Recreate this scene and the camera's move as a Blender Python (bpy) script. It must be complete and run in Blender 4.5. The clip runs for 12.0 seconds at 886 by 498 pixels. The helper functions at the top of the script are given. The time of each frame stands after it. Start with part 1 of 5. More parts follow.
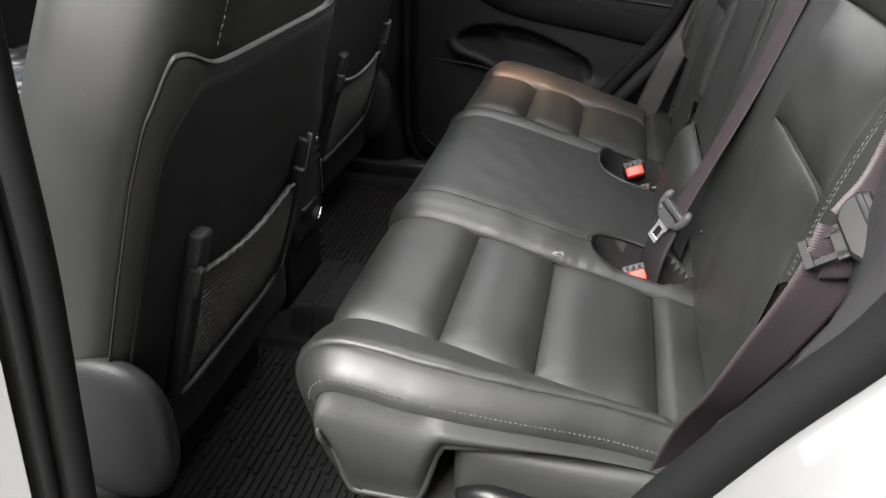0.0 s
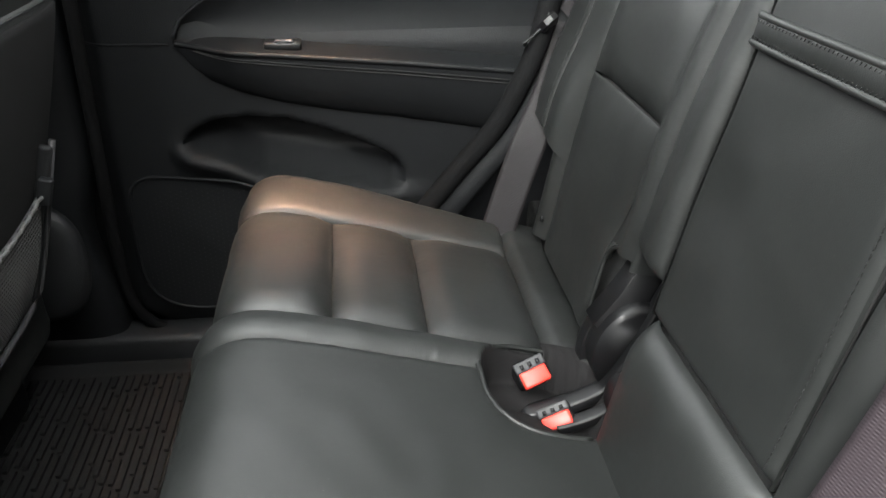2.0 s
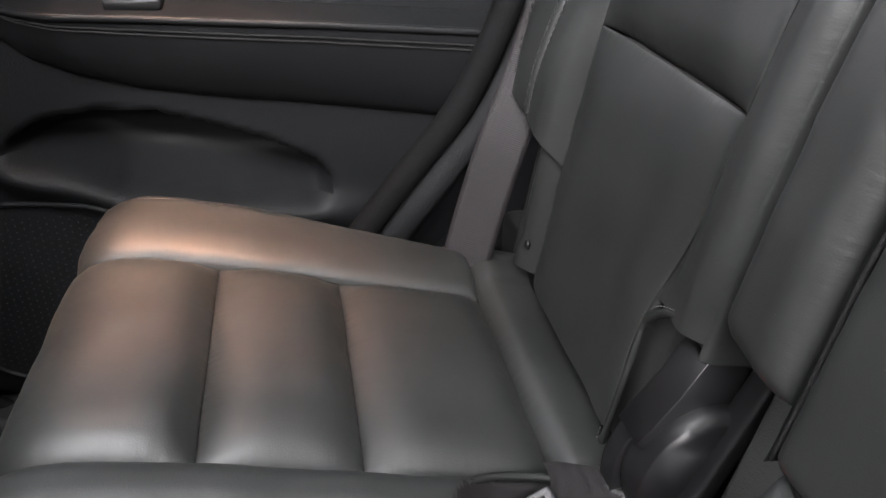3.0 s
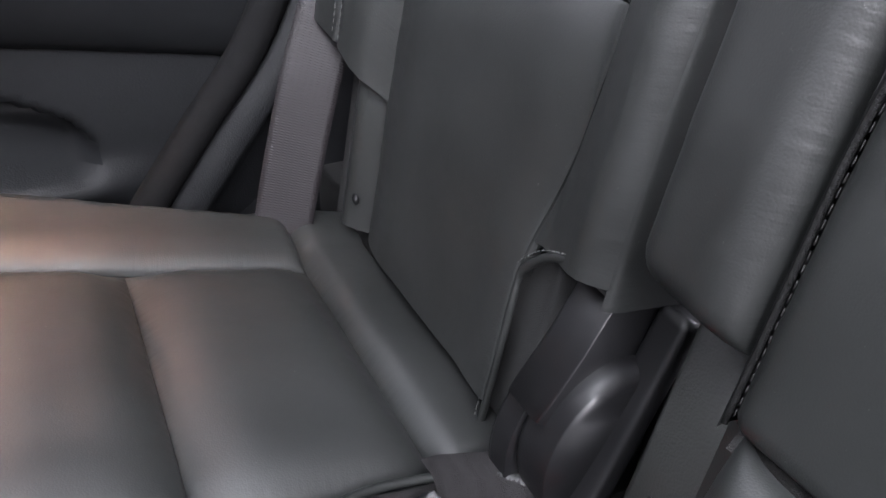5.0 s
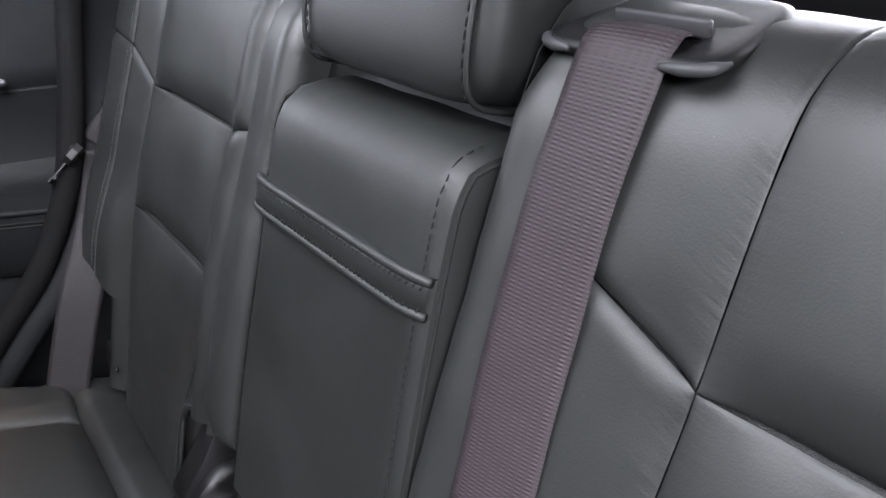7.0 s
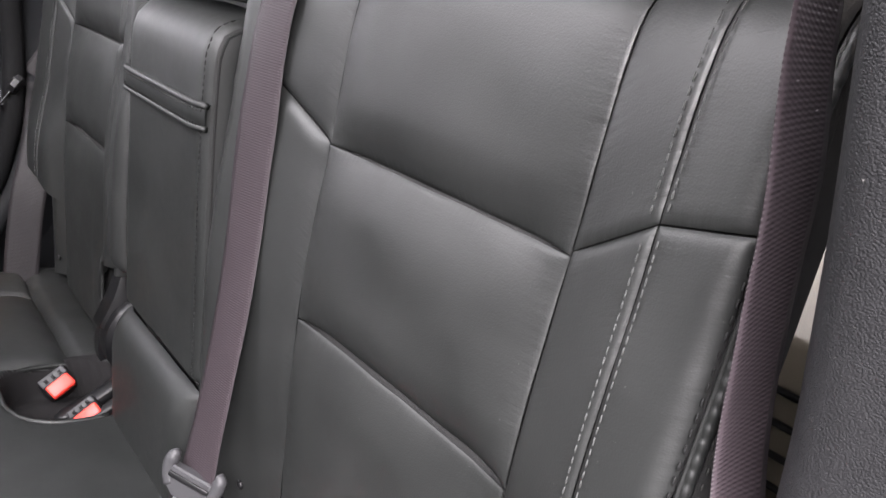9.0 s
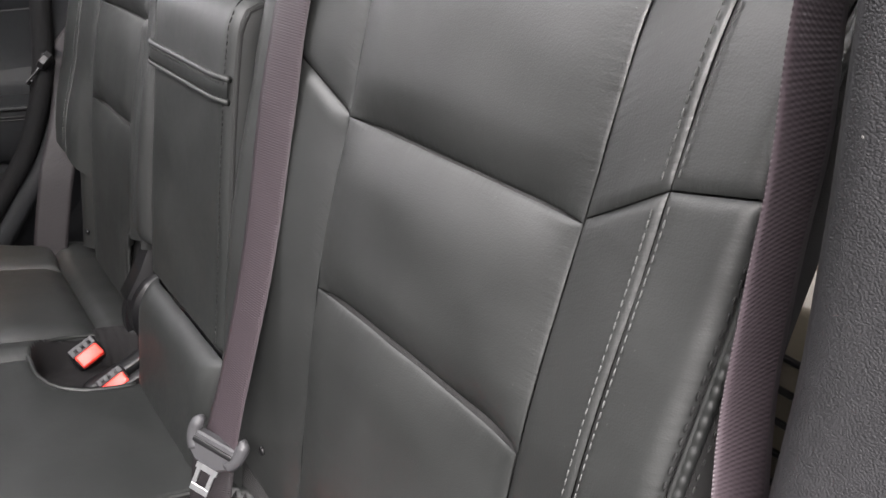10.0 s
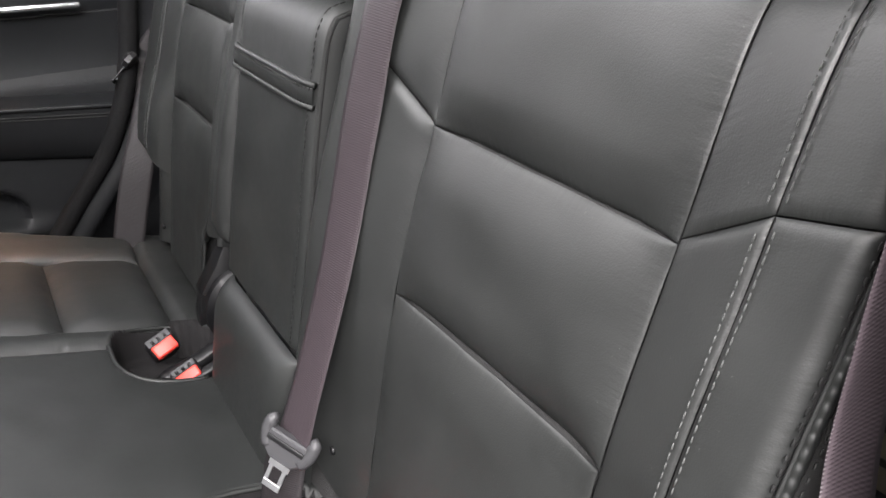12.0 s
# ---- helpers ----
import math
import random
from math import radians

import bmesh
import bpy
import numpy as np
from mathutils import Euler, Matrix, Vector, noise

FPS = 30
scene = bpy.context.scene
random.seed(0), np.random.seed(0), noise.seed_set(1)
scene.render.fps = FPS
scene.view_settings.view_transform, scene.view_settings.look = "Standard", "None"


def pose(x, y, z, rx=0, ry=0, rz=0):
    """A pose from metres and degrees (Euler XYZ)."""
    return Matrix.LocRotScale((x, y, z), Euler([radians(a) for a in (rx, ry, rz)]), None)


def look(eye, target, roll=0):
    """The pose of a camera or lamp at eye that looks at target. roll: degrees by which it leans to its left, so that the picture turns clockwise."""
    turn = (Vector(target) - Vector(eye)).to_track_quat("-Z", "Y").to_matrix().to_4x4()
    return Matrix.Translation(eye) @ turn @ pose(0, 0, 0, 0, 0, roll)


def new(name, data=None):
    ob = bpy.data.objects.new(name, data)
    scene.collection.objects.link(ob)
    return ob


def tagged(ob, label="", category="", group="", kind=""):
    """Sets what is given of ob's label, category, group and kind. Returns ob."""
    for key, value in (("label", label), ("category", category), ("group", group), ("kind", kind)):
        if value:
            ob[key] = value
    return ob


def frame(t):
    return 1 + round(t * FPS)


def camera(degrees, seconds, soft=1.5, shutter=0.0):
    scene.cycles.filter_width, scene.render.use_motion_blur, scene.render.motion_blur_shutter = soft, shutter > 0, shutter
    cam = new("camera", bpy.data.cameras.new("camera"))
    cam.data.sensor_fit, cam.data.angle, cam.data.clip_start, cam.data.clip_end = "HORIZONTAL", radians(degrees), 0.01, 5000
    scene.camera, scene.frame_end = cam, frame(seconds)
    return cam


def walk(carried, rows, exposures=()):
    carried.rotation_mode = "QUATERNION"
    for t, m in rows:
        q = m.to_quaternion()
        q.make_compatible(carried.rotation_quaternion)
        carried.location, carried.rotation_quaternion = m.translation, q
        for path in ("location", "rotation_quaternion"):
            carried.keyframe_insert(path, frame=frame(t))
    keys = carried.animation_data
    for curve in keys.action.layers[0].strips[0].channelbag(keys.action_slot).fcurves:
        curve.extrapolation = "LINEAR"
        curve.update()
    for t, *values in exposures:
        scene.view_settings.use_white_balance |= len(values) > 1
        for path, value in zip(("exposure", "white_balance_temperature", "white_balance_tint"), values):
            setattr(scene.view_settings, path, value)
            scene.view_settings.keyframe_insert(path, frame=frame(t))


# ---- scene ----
cam = camera(60.8, 12.0)
PATH = [
    (0, (0.131, -1.101, 0.875), (-0.225, 0.618, -0.083), 1.7),
    (0.5, (0.115, -0.931, 0.891), (-0.134, 0.812, -0.058), 1.6),
    (1, (0.1, -0.791, 0.89), (-0.005, 0.976, -0.041), 1.5),
    (1.5, (0.049, -0.614, 0.874), (0.148, 1.155, -0.054), 1.5),
    (2, (0.021, -0.425, 0.849), (0.263, 1.323, -0.093), 1.7),
    (2.5, (0.05, -0.257, 0.785), (0.368, 1.474, -0.164), 1.5),
    (2.7, (0.066, -0.191, 0.772), (0.376, 1.532, -0.195), 0.9),
    (4.5, (0.096, -0.026, 0.677), (0.832, 1.501, -0.383), 2.5),
    (5, (0.088, -0.026, 0.696), (0.897, 1.46, -0.37), 2.4),
    (5.5, (0.111, -0.053, 0.78), (0.956, 1.409, -0.291), 2.0),
    (6, (0.121, -0.14, 0.872), (1.086, 1.345, -0.058), 2.1),
    (6.5, (0.137, -0.269, 0.904), (1.206, 1.213, 0.09), 1.9),
    (7, (0.12, -0.371, 0.914), (1.235, 1.084, 0.114), 2.0),
    (7.5, (0.114, -0.456, 0.924), (1.252, 0.981, 0.124), 1.9),
    (7.7, (0.113, -0.487, 0.933), (1.254, 0.948, 0.132), 1.9),
    (9.3, (0.1, -0.712, 0.894), (1.205, 0.715, 0.032), 0.3),
    (9.5, (0.101, -0.717, 0.891), (1.187, 0.716, 0.016), 0.2),
    (10, (0.099, -0.699, 0.899), (1.159, 0.746, 0.01), 0.2),
    (10.5, (0.099, -0.683, 0.913), (1.129, 0.784, 0.026), 0.3),
    (11, (0.099, -0.683, 0.917), (1.078, 0.817, 0.027), 0.1),
    (11.5, (0.095, -0.685, 0.91), (1.05, 0.832, 0.022), 0.1),
    (12, (0.084, -0.687, 0.906), (1.026, 0.837, 0.017), 0.1),
]
EXPOSURES = [(0.0, 0.0, 6600, 12), (0.5, 0.4, 6550, 9), (1.0, 0.5, 6550, 4), (1.5, 0.35, 6400, 8), (2.0, 0.5, 6450, 8), (2.7, 0.58, 6450, 14), (4.5, 0.65, 6100, 19), (5.5, 0.88, 6050, 17), (6.0, 0.9, 6050, 14), (6.5, 0.68, 6050, 14), (7.5, -0.1, 6150, 20), (9.5, 0.4, 6550, 20), (10.5, 0.27, 6650, 14), (12.0, 0.26, 6550, 16)]
walk(cam, [(t, look(eye, target, roll)) for t, eye, target, roll in PATH], EXPOSURES)

# ---- world and light ----
world = bpy.data.worlds.new("World")
scene.world = world
world.use_nodes = True
wn = world.node_tree
sky = wn.nodes.new("ShaderNodeTexSky")
sky.sky_type, sky.sun_disc = "NISHITA", False
sky.sun_elevation, sky.sun_rotation = radians(50), radians(160)
sky.dust_density, sky.air_density = 6.0, 0.7
wn.links.new(sky.outputs[0], wn.nodes["Background"].inputs[0])
wn.nodes["Background"].inputs[1].default_value = 0.03


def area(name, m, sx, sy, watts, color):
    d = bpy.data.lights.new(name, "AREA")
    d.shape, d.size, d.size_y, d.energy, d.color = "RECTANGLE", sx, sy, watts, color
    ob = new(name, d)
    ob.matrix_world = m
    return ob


sun = bpy.data.lights.new("sun", "SUN")
sun.energy, sun.angle, sun.color = 1.0, radians(25), (1.0, 0.97, 0.92)
new("sun", sun).matrix_world = look((0, 0, 0), (0.25, 0.75, -0.9))
area("open_door_daylight", look((-0.50, -1.45, 1.80), (0.25, -0.45, 0.62)), 1.3, 0.9, 265, (1.0, 0.995, 0.97))
area("roof_glass_daylight", look((-0.14, -0.06, 1.205), (-0.12, -0.06, 0.4)), 0.62, 0.66, 14.0, (0.98, 1.0, 0.985)).data.spread = radians(160)
# added orange spot, no known source, for the warm tint on the far cushion
area("far_cushion_warm_fill", look((-0.06, 0.56, 1.0), (-0.04, 0.47, 0.42)), 0.24, 0.08, 0.8, (1.0, 0.56, 0.34)).data.spread = radians(40)
area("far_rear_window_daylight", look((0.0, 0.61, 1.0), (0.05, -0.4, 0.85)), 0.60, 0.19, 2.6, (0.98, 0.99, 1.0))
area("rear_window_daylight", look((1.33, 0.0, 1.06), (-0.2, 0.0, 0.85)), 1.1, 0.34, 22, (0.98, 0.99, 1.0))
area("windscreen_daylight", look((-1.6, 0.0, 1.12), (0.2, 0.0, 0.75)), 1.2, 0.35, 9, (0.97, 0.98, 1.0))

# ---- materials ----


def node(mat, kind, **sets):
    n = mat.node_tree.nodes.new("ShaderNode" + kind)
    for k, v in sets.items():
        n.inputs[k].default_value = v
    return n


def material(name, base, rough, metal=0.0, vary=0.15, vary_scale=9.0, grain=0.0, grain_scale=900.0, bump_dist=0.0006,
             wave=0.0, rough_vary=0.1, fine=0.0, coat=0.0, spec=0.5, dust=0.0, pucker=0.0):
    """Base colour with two scales of variation, cell-like grain as relief, broad soft unevenness and dust."""
    mat = bpy.data.materials.new(name)
    mat.use_nodes = True
    t = mat.node_tree
    link = t.links.new
    b = t.nodes["Principled BSDF"]
    b.inputs["Metallic"].default_value = metal
    b.inputs["Coat Weight"].default_value = coat
    b.inputs["Specular IOR Level"].default_value = spec
    tc = node(mat, "TexCoord")
    big = node(mat, "TexNoise", Scale=vary_scale, Detail=4.0)
    link(tc.outputs["Object"], big.inputs["Vector"])
    small = node(mat, "TexNoise", Scale=vary_scale * 14, Detail=5.0)
    link(tc.outputs["Object"], small.inputs["Vector"])
    mixn = node(mat, "Math")
    mixn.operation = "MULTIPLY_ADD"
    link(small.outputs[0], mixn.inputs[0])
    mixn.inputs[1].default_value = 0.4
    link(big.outputs[0], mixn.inputs[2])
    ramp = node(mat, "MapRange")
    ramp.inputs[1].default_value, ramp.inputs[2].default_value = 0.35, 1.05
    ramp.inputs[3].default_value, ramp.inputs[4].default_value = 1 - vary, 1 + vary
    link(mixn.outputs[0], ramp.inputs[0])
    col = node(mat, "VectorMath")
    col.operation = "SCALE"
    col.inputs[0].default_value = base
    link(ramp.outputs[0], col.inputs["Scale"])
    out = col.outputs[0]
    if dust:
        dn = node(mat, "TexNoise", Scale=420.0, Detail=2.0)
        link(tc.outputs["Object"], dn.inputs["Vector"])
        dm = node(mat, "MapRange")
        dm.inputs[1].default_value, dm.inputs[2].default_value = 0.74, 0.8
        dm.inputs[4].default_value = dust
        link(dn.outputs[0], dm.inputs[0])
        mx = node(mat, "Mix")
        mx.data_type = "RGBA"
        link(dm.outputs[0], mx.inputs[0])
        link(out, mx.inputs[6])
        mx.inputs[7].default_value = (0.4, 0.39, 0.37, 1)
        out = mx.outputs[2]
    link(out, b.inputs["Base Color"])
    rr = node(mat, "MapRange")
    rr.inputs[1].default_value, rr.inputs[2].default_value = 0.35, 1.05
    rr.inputs[3].default_value, rr.inputs[4].default_value = rough - rough_vary, rough + rough_vary
    link(mixn.outputs[0], rr.inputs[0])
    link(rr.outputs[0], b.inputs["Roughness"])
    if grain or wave or fine:
        height = None
        if grain:
            warp = node(mat, "TexNoise", Scale=grain_scale * 0.35, Detail=2.0)
            link(tc.outputs["Object"], warp.inputs["Vector"])
            add = node(mat, "VectorMath")
            add.operation = "MULTIPLY_ADD"
            link(warp.outputs[1], add.inputs[0])
            add.inputs[1].default_value = (0.0006, 0.0006, 0.0006)
            link(tc.outputs["Object"], add.inputs[2])
            vor = node(mat, "TexVoronoi", Scale=grain_scale)
            vor.feature = "F1"
            link(add.outputs[0], vor.inputs["Vector"])
            height = (vor.outputs["Distance"], -grain)
        soft = node(mat, "TexNoise", Scale=34.0, Detail=5.0)
        stretch = node(mat, "Mapping", Scale=(1.0, 0.8, 2.4))
        link(tc.outputs["Object"], stretch.inputs["Vector"])
        link(stretch.outputs[0], soft.inputs["Vector"])
        m1 = node(mat, "Math")
        m1.operation = "MULTIPLY_ADD"
        if height:
            link(height[0], m1.inputs[0])
            m1.inputs[1].default_value = height[1]
        else:
            fn = node(mat, "TexNoise", Scale=1500.0, Detail=2.0)
            link(tc.outputs["Object"], fn.inputs["Vector"])
            link(fn.outputs[0], m1.inputs[0])
            m1.inputs[1].default_value = fine
        m2 = node(mat, "Math")
        m2.operation = "MULTIPLY"
        link(soft.outputs[0], m2.inputs[0])
        m2.inputs[1].default_value = wave
        link(m2.outputs[0], m1.inputs[2])
        total = m1.outputs[0]
        if pucker:
            # short folds that run out from the sewn edges
            flat = node(mat, "Attribute")
            flat.attribute_name = "panel"
            for name, stretch_by in (("pull_v", (1.0, 0.16, 1.0)), ("pull_u", (0.16, 1.0, 1.0))):
                pull = node(mat, "Attribute")
                pull.attribute_name = name
                mp = node(mat, "Mapping", Scale=stretch_by)
                link(flat.outputs["Vector"], mp.inputs["Vector"])
                fold = node(mat, "TexNoise", Scale=170.0, Detail=3.0)
                link(mp.outputs[0], fold.inputs["Vector"])
                times = node(mat, "Math")
                times.operation = "MULTIPLY"
                link(fold.outputs[0], times.inputs[0])
                link(pull.outputs["Fac"], times.inputs[1])
                plus = node(mat, "Math")
                plus.operation = "MULTIPLY_ADD"
                link(times.outputs[0], plus.inputs[0])
                plus.inputs[1].default_value = pucker
                link(total, plus.inputs[2])
                total = plus.outputs[0]
        bp = node(mat, "Bump", Strength=1.0, Distance=bump_dist)
        link(total, bp.inputs["Height"])
        link(bp.outputs[0], b.inputs["Normal"])
    return mat


def webbing(name, base, ribs, rows, rough=0.6):
    """Woven belt: ribs across and rows along, from the ribbon's own metres."""
    mat = bpy.data.materials.new(name)
    mat.use_nodes = True
    t = mat.node_tree
    link = t.links.new
    b = t.nodes["Principled BSDF"]
    b.inputs["Roughness"].default_value = rough
    b.inputs["Specular IOR Level"].default_value = 0.22
    uv = node(mat, "UVMap")
    sep = node(mat, "SeparateXYZ")
    link(uv.outputs[0], sep.inputs[0])
    waves = []
    for axis, freq in ((0, ribs), (1, rows)):
        m = node(mat, "Math")
        m.operation = "MULTIPLY"
        link(sep.outputs[axis], m.inputs[0])
        m.inputs[1].default_value = freq
        s = node(mat, "Math")
        s.operation = "SINE"
        link(m.outputs[0], s.inputs[0])
        waves.append(s)
    prod = node(mat, "Math")
    prod.operation = "MULTIPLY"
    link(waves[0].outputs[0], prod.inputs[0])
    link(waves[1].outputs[0], prod.inputs[1])
    tot = node(mat, "Math")
    tot.operation = "MULTIPLY_ADD"
    link(waves[1].outputs[0], tot.inputs[0])
    tot.inputs[1].default_value = 0.8
    weak = node(mat, "Math")
    weak.operation = "MULTIPLY"
    link(prod.outputs[0], weak.inputs[0])
    weak.inputs[1].default_value = 0.6
    link(weak.outputs[0], tot.inputs[2])
    nz = node(mat, "TexNoise", Scale=60.0, Detail=4.0)
    tc = node(mat, "TexCoord")
    link(tc.outputs["Object"], nz.inputs["Vector"])
    rg = node(mat, "MapRange")
    rg.inputs[1].default_value, rg.inputs[2].default_value = -1.2, 1.4
    rg.inputs[3].default_value, rg.inputs[4].default_value = 0.86, 1.12
    link(tot.outputs[0], rg.inputs[0])
    ml = node(mat, "Math")
    ml.operation = "MULTIPLY"
    link(rg.outputs[0], ml.inputs[0])
    n2 = node(mat, "MapRange")
    n2.inputs[3].default_value, n2.inputs[4].default_value = 0.85, 1.15
    link(nz.outputs[0], n2.inputs[0])
    link(n2.outputs[0], ml.inputs[1])
    col = node(mat, "VectorMath")
    col.operation = "SCALE"
    col.inputs[0].default_value = base
    link(ml.outputs[0], col.inputs["Scale"])
    link(col.outputs[0], b.inputs["Base Color"])
    bp = node(mat, "Bump", Strength=0.55, Distance=0.00018)
    link(tot.outputs[0], bp.inputs["Height"])
    link(bp.outputs[0], b.inputs["Normal"])
    return mat


LEATHER = material("black_leather", (0.0098, 0.0106, 0.0102), 0.50, spec=0.5, grain=0.24, grain_scale=900, bump_dist=0.00022, wave=0.22, vary=0.25, rough_vary=0.10, dust=0.1, pucker=3.4)
LEATHER_FLAT = material("smooth_black_vinyl", (0.0066, 0.0075, 0.0071), 0.52, spec=0.5, grain=0.3, grain_scale=1000, bump_dist=0.0002, wave=0.3, vary=0.12, dust=0.1, pucker=1.2)
DOOR_PAD = material("padded_door_vinyl", (0.0068, 0.0072, 0.0078), 0.5, grain=0.3, grain_scale=900, bump_dist=0.0002, wave=0.3, vary=0.12, spec=0.14)
SHIELD = material("seat_side_vinyl", (0.021, 0.022, 0.021), 0.52, spec=0.3, grain=0.4, grain_scale=700, bump_dist=0.0003, wave=1.5)
CORE = material("dark_seam_fabric", (0.012, 0.012, 0.012), 0.9, fine=1.0)
WELL_CLOTH = material("mauve_black_well_cloth", (0.0070, 0.0065, 0.0068), 0.85, spec=0.2, fine=1.2, bump_dist=0.0006, vary=0.2, vary_scale=30)
THREAD = material("grey_thread", (0.033, 0.034, 0.033), 0.7, fine=1.0, vary=0.3)
ELASTIC = material("grey_braided_elastic", (0.11, 0.11, 0.108), 0.75, fine=1.5, bump_dist=0.0006, vary=0.4, vary_scale=60)
PALE_THREAD = material("white_thread", (0.6, 0.6, 0.58), 0.7, fine=1.0)
DARK_THREAD = material("dark_thread", (0.012, 0.012, 0.012), 0.7, spec=0.15, fine=1.0)
PLASTIC = material("black_grained_plastic", (0.012, 0.0125, 0.0134), 0.52, spec=0.25, grain=0.7, grain_scale=520, bump_dist=0.0003, vary=0.12)
DOOR_PLASTIC = material("charcoal_door_plastic", (0.0053, 0.0057, 0.0063), 0.60, grain=0.6, grain_scale=600, bump_dist=0.00025, vary=0.1, spec=0.15)
TRIM = material("coarse_grained_black_trim", (0.0125, 0.0125, 0.0135), 0.52, spec=0.35, grain=0.95, grain_scale=1250, bump_dist=0.0003, vary=0.2, dust=0.15)
GLOSS_BLACK = material("satin_black_plastic", (0.0045, 0.0045, 0.005), 0.42, spec=0.38, fine=0.4, bump_dist=0.0002)
FABRIC = material("black_shell_fabric", (0.0095, 0.0095, 0.0098), 0.95, spec=0.2, fine=1.5, bump_dist=0.0005, vary=0.2, vary_scale=14)
RUBBER = material("rubber_seal", (0.0032, 0.0032, 0.0034), 0.8, fine=0.8, bump_dist=0.0004, vary=0.2, spec=0.1)
MAT_RUBBER = material("rubber_floor_mat", (0.0042, 0.0043, 0.0044), 0.75, spec=0.2, fine=1.2, bump_dist=0.0006, vary=0.35, vary_scale=12, dust=0.08)
CARPET = material("black_carpet", (0.006, 0.006, 0.006), 0.95, fine=3.0, bump_dist=0.002, vary=0.3, vary_scale=20)
CHROME = material("brushed_chrome", (0.75, 0.76, 0.77), 0.22, metal=1.0, vary=0.08, fine=0.3, bump_dist=0.0001, rough_vary=0.06)
STEEL = material("zinc_steel", (0.62, 0.63, 0.64), 0.45, metal=1.0, vary=0.12, fine=0.3, bump_dist=0.0001)
RED = material("red_release_button", (0.75, 0.045, 0.03), 0.4, vary=0.06, fine=0.4, bump_dist=0.0001)
GREY_PLASTIC = material("grey_buckle_plastic", (0.032, 0.032, 0.034), 0.48, spec=0.3, vary=0.1, fine=0.5, bump_dist=0.0002)
PAINT = material("silver_car_paint", (0.16, 0.163, 0.166), 0.35, metal=0.5, vary=0.03, vary_scale=4, fine=0.15, bump_dist=0.0001, coat=0.8)
HEADLINER = material("grey_headliner_cloth", (0.32, 0.32, 0.31), 0.9, fine=1.2, bump_dist=0.0006, vary=0.06)
BEIGE = material("beige_cargo_trim", (0.105, 0.090, 0.066), 0.7, fine=0.8, bump_dist=0.0005, vary=0.12)
ORANGE = material("orange_brown_carton", (0.5, 0.16, 0.05), 0.7, fine=0.6, bump_dist=0.0004, vary=0.12)
CONCRETE = material("grey_floor_tile", (0.35, 0.35, 0.34), 0.5, vary=0.15, vary_scale=3, fine=0.8, bump_dist=0.001)
NET = material("black_net_cord", (0.06, 0.06, 0.06), 0.7, fine=0.6)
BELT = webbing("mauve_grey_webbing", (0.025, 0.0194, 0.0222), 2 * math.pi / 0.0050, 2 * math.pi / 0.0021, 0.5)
# the same webbing again, darkened in colour to stand for shade
BELT_SHADED = webbing("shaded_webbing", (0.0088, 0.0075, 0.0083), 2 * math.pi / 0.0050, 2 * math.pi / 0.0021)

# ---- building helpers ----


def empty(name, label, category, group="", kind=""):
    return tagged(new(name), label, category, group, kind)


def part(name, bm, mat, parent=None, label="", smooth=True):
    """Links a bmesh as one mesh object, under a thing or a part."""
    bmesh.ops.recalc_face_normals(bm, faces=bm.faces[:])
    me = bpy.data.meshes.new(name)
    bm.to_mesh(me)
    bm.free()
    me.materials.append(mat)
    if smooth:
        me.shade_smooth()
    ob = new(name, me)
    if parent is not None:
        ob.parent = parent
    return tagged(ob, label)


def grid(f, us, vs, bm=None, wrap=False):
    """A sheet of quads through f(u, v)."""
    bm = bm or bmesh.new()
    rows = [[bm.verts.new(f(u, v)) for v in vs] for u in us]
    for i in range(len(us) - 1):
        for j in range(len(vs) - 1):
            bm.faces.new((rows[i][j], rows[i + 1][j], rows[i + 1][j + 1], rows[i][j + 1]))
        if wrap:
            bm.faces.new((rows[i][-1], rows[i + 1][-1], rows[i + 1][0], rows[i][0]))
    return bm, rows


def steps(a, b, step=0.012, edges=(True, True)):
    """Positions from a to b, crowded towards the sewn ends."""
    near = [0.0, 0.0008, 0.002, 0.004, 0.007, 0.011, 0.016]
    n = max(2, int(round((b - a) / step)))
    pts = {round(a + (b - a) * i / n, 5) for i in range(n + 1)}
    for use, sign, base in ((edges[0], 1, a), (edges[1], -1, b)):
        if use:
            pts = {p for p in pts if abs(p - base) > 0.019} | {round(base + sign * d, 5) for d in near if d < (b - a) * 0.45}
    return sorted(pts)


def polyline(points):
    """Smooth curve by arc length through plan points: returns (length, f(s) -> tuple)."""
    pts = [Vector(p) for p in points]
    ext = [2 * pts[0] - pts[1]] + pts + [2 * pts[-1] - pts[-2]]
    fine = []
    for i in range(1, len(ext) - 2):
        p0, p1, p2, p3 = ext[i - 1:i + 3]
        for k in range(12):
            t = k / 12
            fine.append(0.5 * (2 * p1 + (p2 - p0) * t + (2 * p0 - 5 * p1 + 4 * p2 - p3) * t * t + (3 * p1 - p0 - 3 * p2 + p3) * t ** 3))
    fine.append(pts[-1])
    acc = [0.0]
    for a, b in zip(fine, fine[1:]):
        acc.append(acc[-1] + (b - a).length)

    def at(s):
        s = min(max(s, 0.0), acc[-1])
        k = min(int(np.searchsorted(acc, s)), len(acc) - 1)
        k = max(k, 1)
        w = (s - acc[k - 1]) / max(acc[k] - acc[k - 1], 1e-9)
        return fine[k - 1].lerp(fine[k], w)
    return acc[-1], at


def swell(d, r):
    """Rise of a stuffed edge at distance d from its seam."""
    k = min(max(d / r, 0.0), 1.0)
    return math.sqrt(max(0.0, 1 - (1 - k) ** 2))


def sstep(a, b, x):
    k = min(max((x - a) / (b - a), 0.0), 1.0)
    return k * k * (3 - 2 * k)


